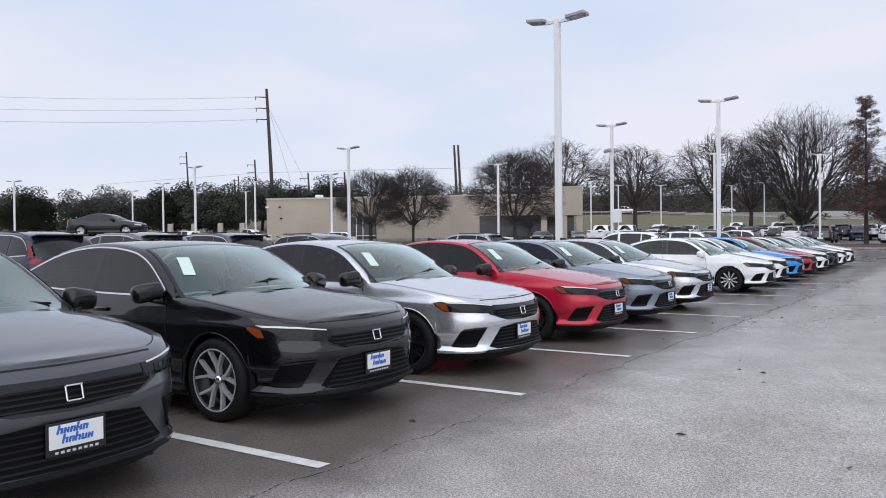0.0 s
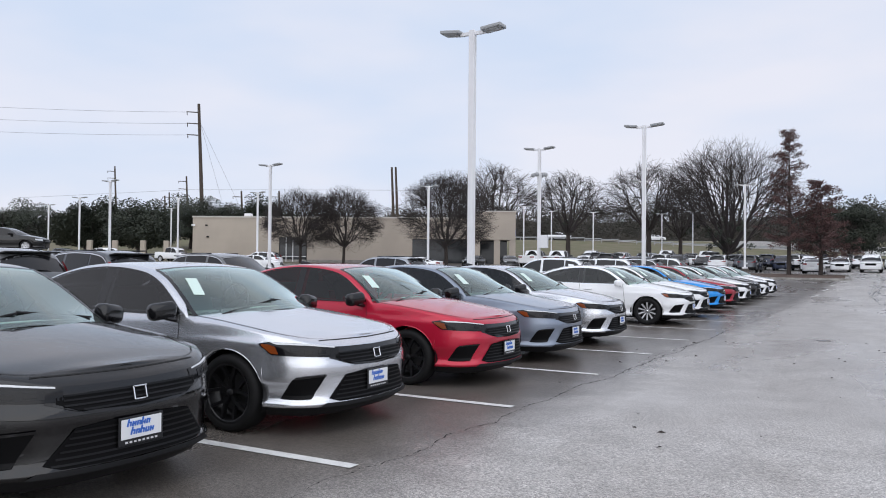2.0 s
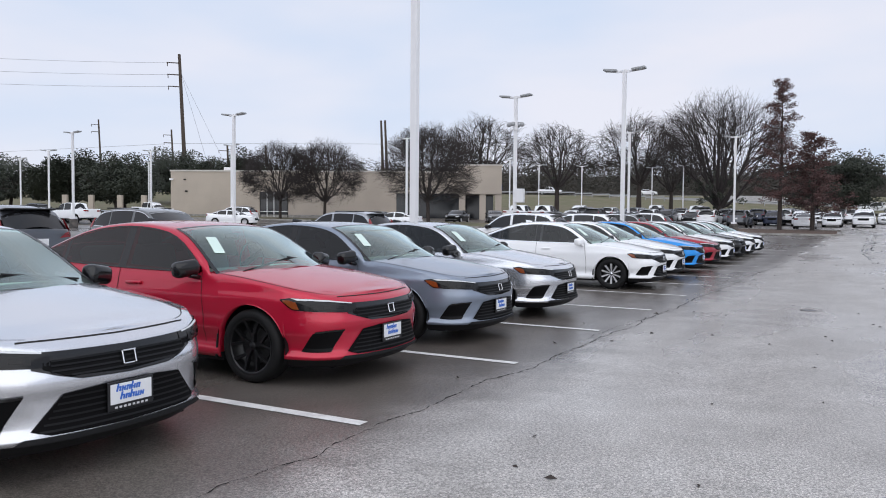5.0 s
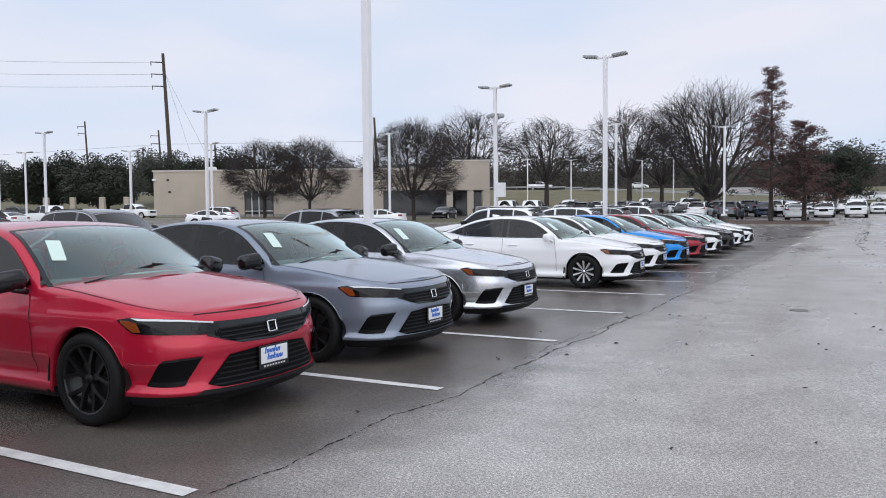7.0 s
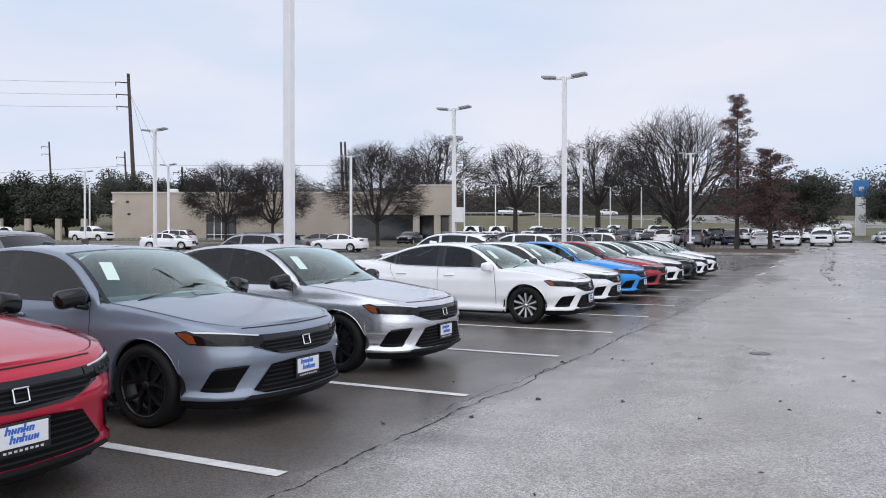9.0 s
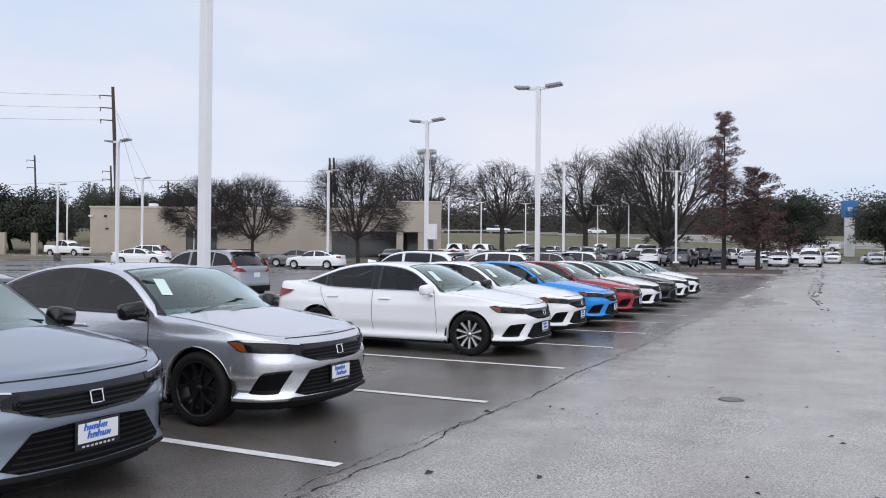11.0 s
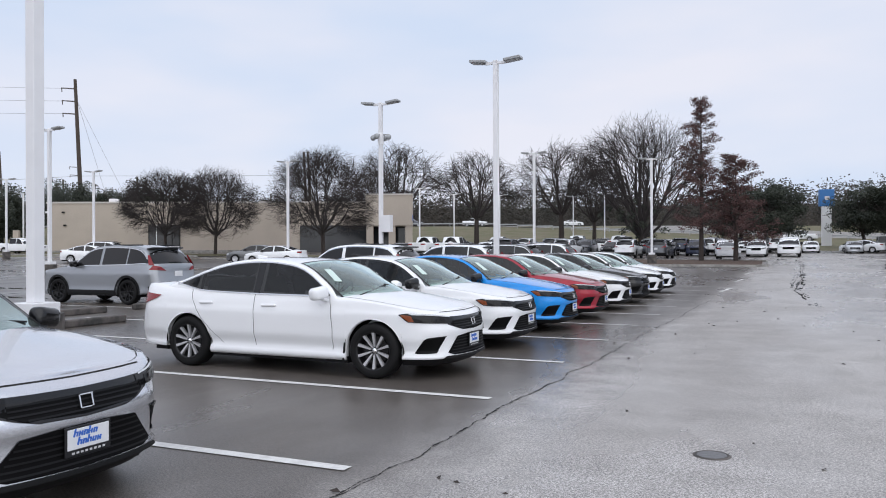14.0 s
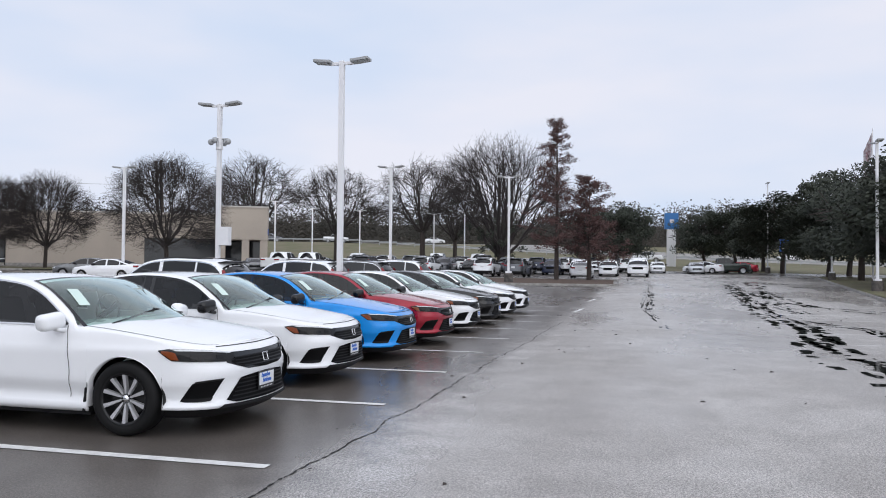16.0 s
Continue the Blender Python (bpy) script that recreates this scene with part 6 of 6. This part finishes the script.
for k in range(120):
    x = -520 + 8 * k
    y = 300 + abs(x + 60) * 0.05
    h = 8 + 2 * noise.noise(Vector((x * 0.03, 9, 0)))
    cur = (bm.verts.new((x, y, height(x, y) - 2)), bm.verts.new((x, y, height(x, y) + h)))
    if prev:
        bm.faces.new((prev[0], cur[0], cur[1], prev[1]))
    prev = cur
tagged(part("backdrop", bm, LEAF_HAZE), "dark wall of distant woodland", "backdrop", kind="structure")


# ---------------------------------------------------------------- poles, wires, signs
for x, y, tall in ((-30.4, 55.9, 7.5), (-12.6, 58.0, 7.5), (-50.0, 56.3, 7.5), (-86.0, 77.6, 7.5), (-51.7, 40.8, 7.5)):
    area_light_pole(x, y, tall)
for x, y in ((-37.1, 101.7), (-32.8, 107.1), (-35.4, 88.0), (-25.0, 115.4), (-19.3, 109.3), (-79.6, 40.0), (-92.3, 62.8), (-73.4, 53.7), (-63.1, 58.2)):
    area_light_pole(x, y, 7.4, 20)
for x, y, tall in ((16.6, 63.5, 9.2), (19.4, 88.0, 9.8), (18.4, 117.9, 11.5)):
    area_light_pole(x, y, tall, 90)


def power_pole(x, y, tall, r, arms, label):
    z = height(x, y)
    ob = tagged(empty("power_pole", pose(x, y, z, 0, -2.5, 30)), label, "power pole")
    bm = bmesh.new()
    tube(bm, (0, 0, -0.5), (0, 0, tall), r, r * 0.62, 10)
    part("pole", bm, WOOD_POLE, ob)
    for k in range(arms):
        h = tall - 1.8 - 2.4 * k
        bm = bmesh.new()
        tube(bm, (0, 0, h), (-2.6, 0, h + 0.25), 0.13, 0.10, 6)
        tube(bm, (-2.5, 0, h + 0.25), (-2.5, 0, h - 0.5), 0.09, 0.09, 6)
        part("cross_arm", bm, WOOD_POLE, ob)
    return ob


def wire(points, r, label):
    cu = bpy.data.curves.new("power_line", "CURVE")
    cu.dimensions, cu.bevel_depth, cu.bevel_resolution = "3D", r, 0
    sp = cu.splines.new("POLY")
    sp.points.add(len(points) - 1)
    for p, q in zip(sp.points, points):
        p.co = (*q, 1)
    cu.materials.append(WIRE)
    return tagged(new("power_line", cu), label, "power line", "power lines")


power_pole(-120.2, 116.5, 30.0, 0.48, 3, "tall dark wooden power pole with three arms")
for k in range(3):
    a = Vector((-123.3, 115, height(-121, 116) + 28.3 - 2.4 * k))
    b = Vector((-205, 20, a.z + 1.5))
    wire([tuple(a.lerp(b, u / 16) - Vector((0, 0, 4 * 2.6 * (u / 16) * (1 - u / 16)))) for u in range(17)], 0.03, "thin grey sagging power line")
for dx in (6.0, 11.0):
    wire([(-121, 116, height(-121, 116) + 26), (-121 + dx, 118 + dx * 0.4, 4)], 0.03, "thin guy wire of the power pole")
for x, y, tall in ((-228, 180, 25), (-190, 177, 20), (-224, 200, 17), (-215, 190, 15), (-160, 170, 14), (-150, 175, 14)):
    power_pole(x, y, tall, 0.4, 2, "distant dark power pole")
for dx in (-0.8, 0.8):
    power_pole(-140.8 + dx, 223.4, 25, 0.55, 0, "distant dark steel mast")
wire([(-300, 190, 26), (-190, 177, 24), (-140, 200, 24), (-75, 225, 23)], 0.05, "thin grey distant power line")

sign = tagged(empty("pylon_sign", pose(7.7, 148.5, height(7.7, 148.5), 0, 0, 10)), "tall pylon sign with a blue top panel", "sign")
part("column", box(bmesh.new(), -0.7, 0.7, -0.4, 0.4, -0.3, 6.3, 0.03), WHITE_STEEL, sign, "white sign column")
part("panel", box(bmesh.new(), -1.1, 1.1, -0.5, 0.5, 6.3, 9.0, 0.05), material("blue_sign_panel", (0.03, 0.16, 0.42), 0.4), sign, "blue sign panel")
part("print", box(bmesh.new(), -0.35, 0.35, -0.53, -0.5, 7.3, 7.9), PLATE_PALE, sign)
sign = tagged(empty("road_sign", pose(17.6, 100.5, height(17.6, 100.5), 0, 0, 10)), "blue sign board on a post beside the kerb", "sign")
bm = bmesh.new()
tube(bm, (0, 0, -0.2), (0, 0, 3.9), 0.06, 0.06, 8)
part("post", bm, LAMP_GREY, sign)
part("board", box(bmesh.new(), -0.6, 0.6, -0.05, 0.05, 2.7, 4.0, 0.02), PLATE_BLUE, sign, "blue board")
part("print", box(bmesh.new(), -0.4, 0.4, -0.06, -0.05, 2.9, 3.2), PLATE_PALE, sign)
pole = tagged(empty("flagpole", pose(24.3, 93.9, height(24.3, 93.9))), "white flagpole with a limp striped flag", "flagpole")
bm = bmesh.new()
tube(bm, (0, 0, -0.2), (0, 0, 14.6), 0.09, 0.05, 8)
part("pole", bm, WHITE_STEEL, pole)
bm = bmesh.new()
cloth = [[bm.verts.new((-0.06 - 0.09 * i, 0.07 * math.sin(i * 1.7 + j * 0.25), 14.2 - 0.24 * j - 0.22 * i)) for i in range(9)] for j in range(10)]
for j in range(9):
    for i in range(8):
        bm.faces.new((cloth[j][i], cloth[j][i + 1], cloth[j + 1][i + 1], cloth[j + 1][i]))
part("flag", bm, material("faded_flag_cloth", (0.22, 0.12, 0.14), 0.9, second=(0.45, 0.42, 0.44), second_scale=3.5), pole, "limp red, white and blue flag")


# ---------------------------------------------------------------- building details
def building_details():
    ob = bpy.data.objects["commercial_building"]
    glass = material("dark_shopfront_glass", (0.015, 0.017, 0.02), 0.08)
    part("coping", box(bmesh.new(), -0.1, 44.1, -0.1, 0.25, 6.3, 6.5), STUCCO_CAP, ob, "pale metal coping")
    part("base_course", box(bmesh.new(), 0, 30, -0.05, 0, -1, 0.5), CONCRETE, ob)
    for x0, x1, z1 in ((12.4, 16.2, 3.6),):
        door = part("shopfront", box(bmesh.new(), x0, x1, -0.03, -0.005, 0.2, z1), glass, ob, "dark glazed shopfront doors")
        for k in range(5):
            x = x0 + (x1 - x0) * k / 4
            part("mullion", box(bmesh.new(), x - 0.05, x + 0.05, -0.07, -0.03, 0.2, z1), WHITE_STEEL if k in (1, 2) else BLACK, door)
        part("mullion", box(bmesh.new(), x0, x1, -0.07, -0.032, 0.9, 0.98), WHITE_STEEL, door)
    # entrance portico at the end of the facade
    part("portico_roof", box(bmesh.new(), 39.5, 45.0, -5.5, -0.02, 3.3, 6.9), STUCCO, ob, "deep tan fascia over the entrance")
    part("portico_coping", box(bmesh.new(), 39.4, 45.1, -5.6, 0.1, 6.9, 7.05), STUCCO_CAP, ob)
    for x in (39.6, 42.2, 44.2):
        part("column", box(bmesh.new(), x, x + 0.8, -5.4, -4.6, -1, 3.3), STUCCO, ob, "square tan column")
    # one flat dark sheet paints both the entrance glass and the recess's shade
    part("entrance_shade", box(bmesh.new(), 31.0, 44.0, -0.06, -0.02, 0, 3.5), glass, ob, "dark glazed entrance with the recess shade in its colour")
    part("fascia_sign", box(bmesh.new(), 45.0, 45.06, -4.4, -3.0, 3.9, 4.6), PLATE_BLUE, ob, "small blue sign")
    part("security_camera", rounded(bmesh.new(), (0.5, 0.3, 0.25), pose(0.2, -0.3, 5.2), 0.06, 2), WHITE_STEEL, ob)
    for x, z in ((2.0, 5.2), (2.2, 3.6)):
        part("wall_light", rounded(bmesh.new(), (0.35, 0.2, 0.2), pose(x, -0.1, z), 0.05, 2), BLACK, ob)
    part("roof_unit", rounded(bmesh.new(), (1.0, 1.0, 0.7), pose(7.0, 3, 6.7), 0.1, 2), WHITE_STEEL, ob)


building_details()
# gate piers beside the building
for x, y in ((-95.0, 71.0), (-91.5, 72.5), (-87.5, 74.0), (-84.5, 75.5)):
    bm = bmesh.new()
    rounded(bm, (0.7, 0.5, 2.9), pose(x, y, height(x, y) + 1.35, 0, 0, 25), 0.04, 2)
    tagged(part("gate_pier", bm, STUCCO), "tan stucco gate pier beside the building", "gate pier", "gate piers")
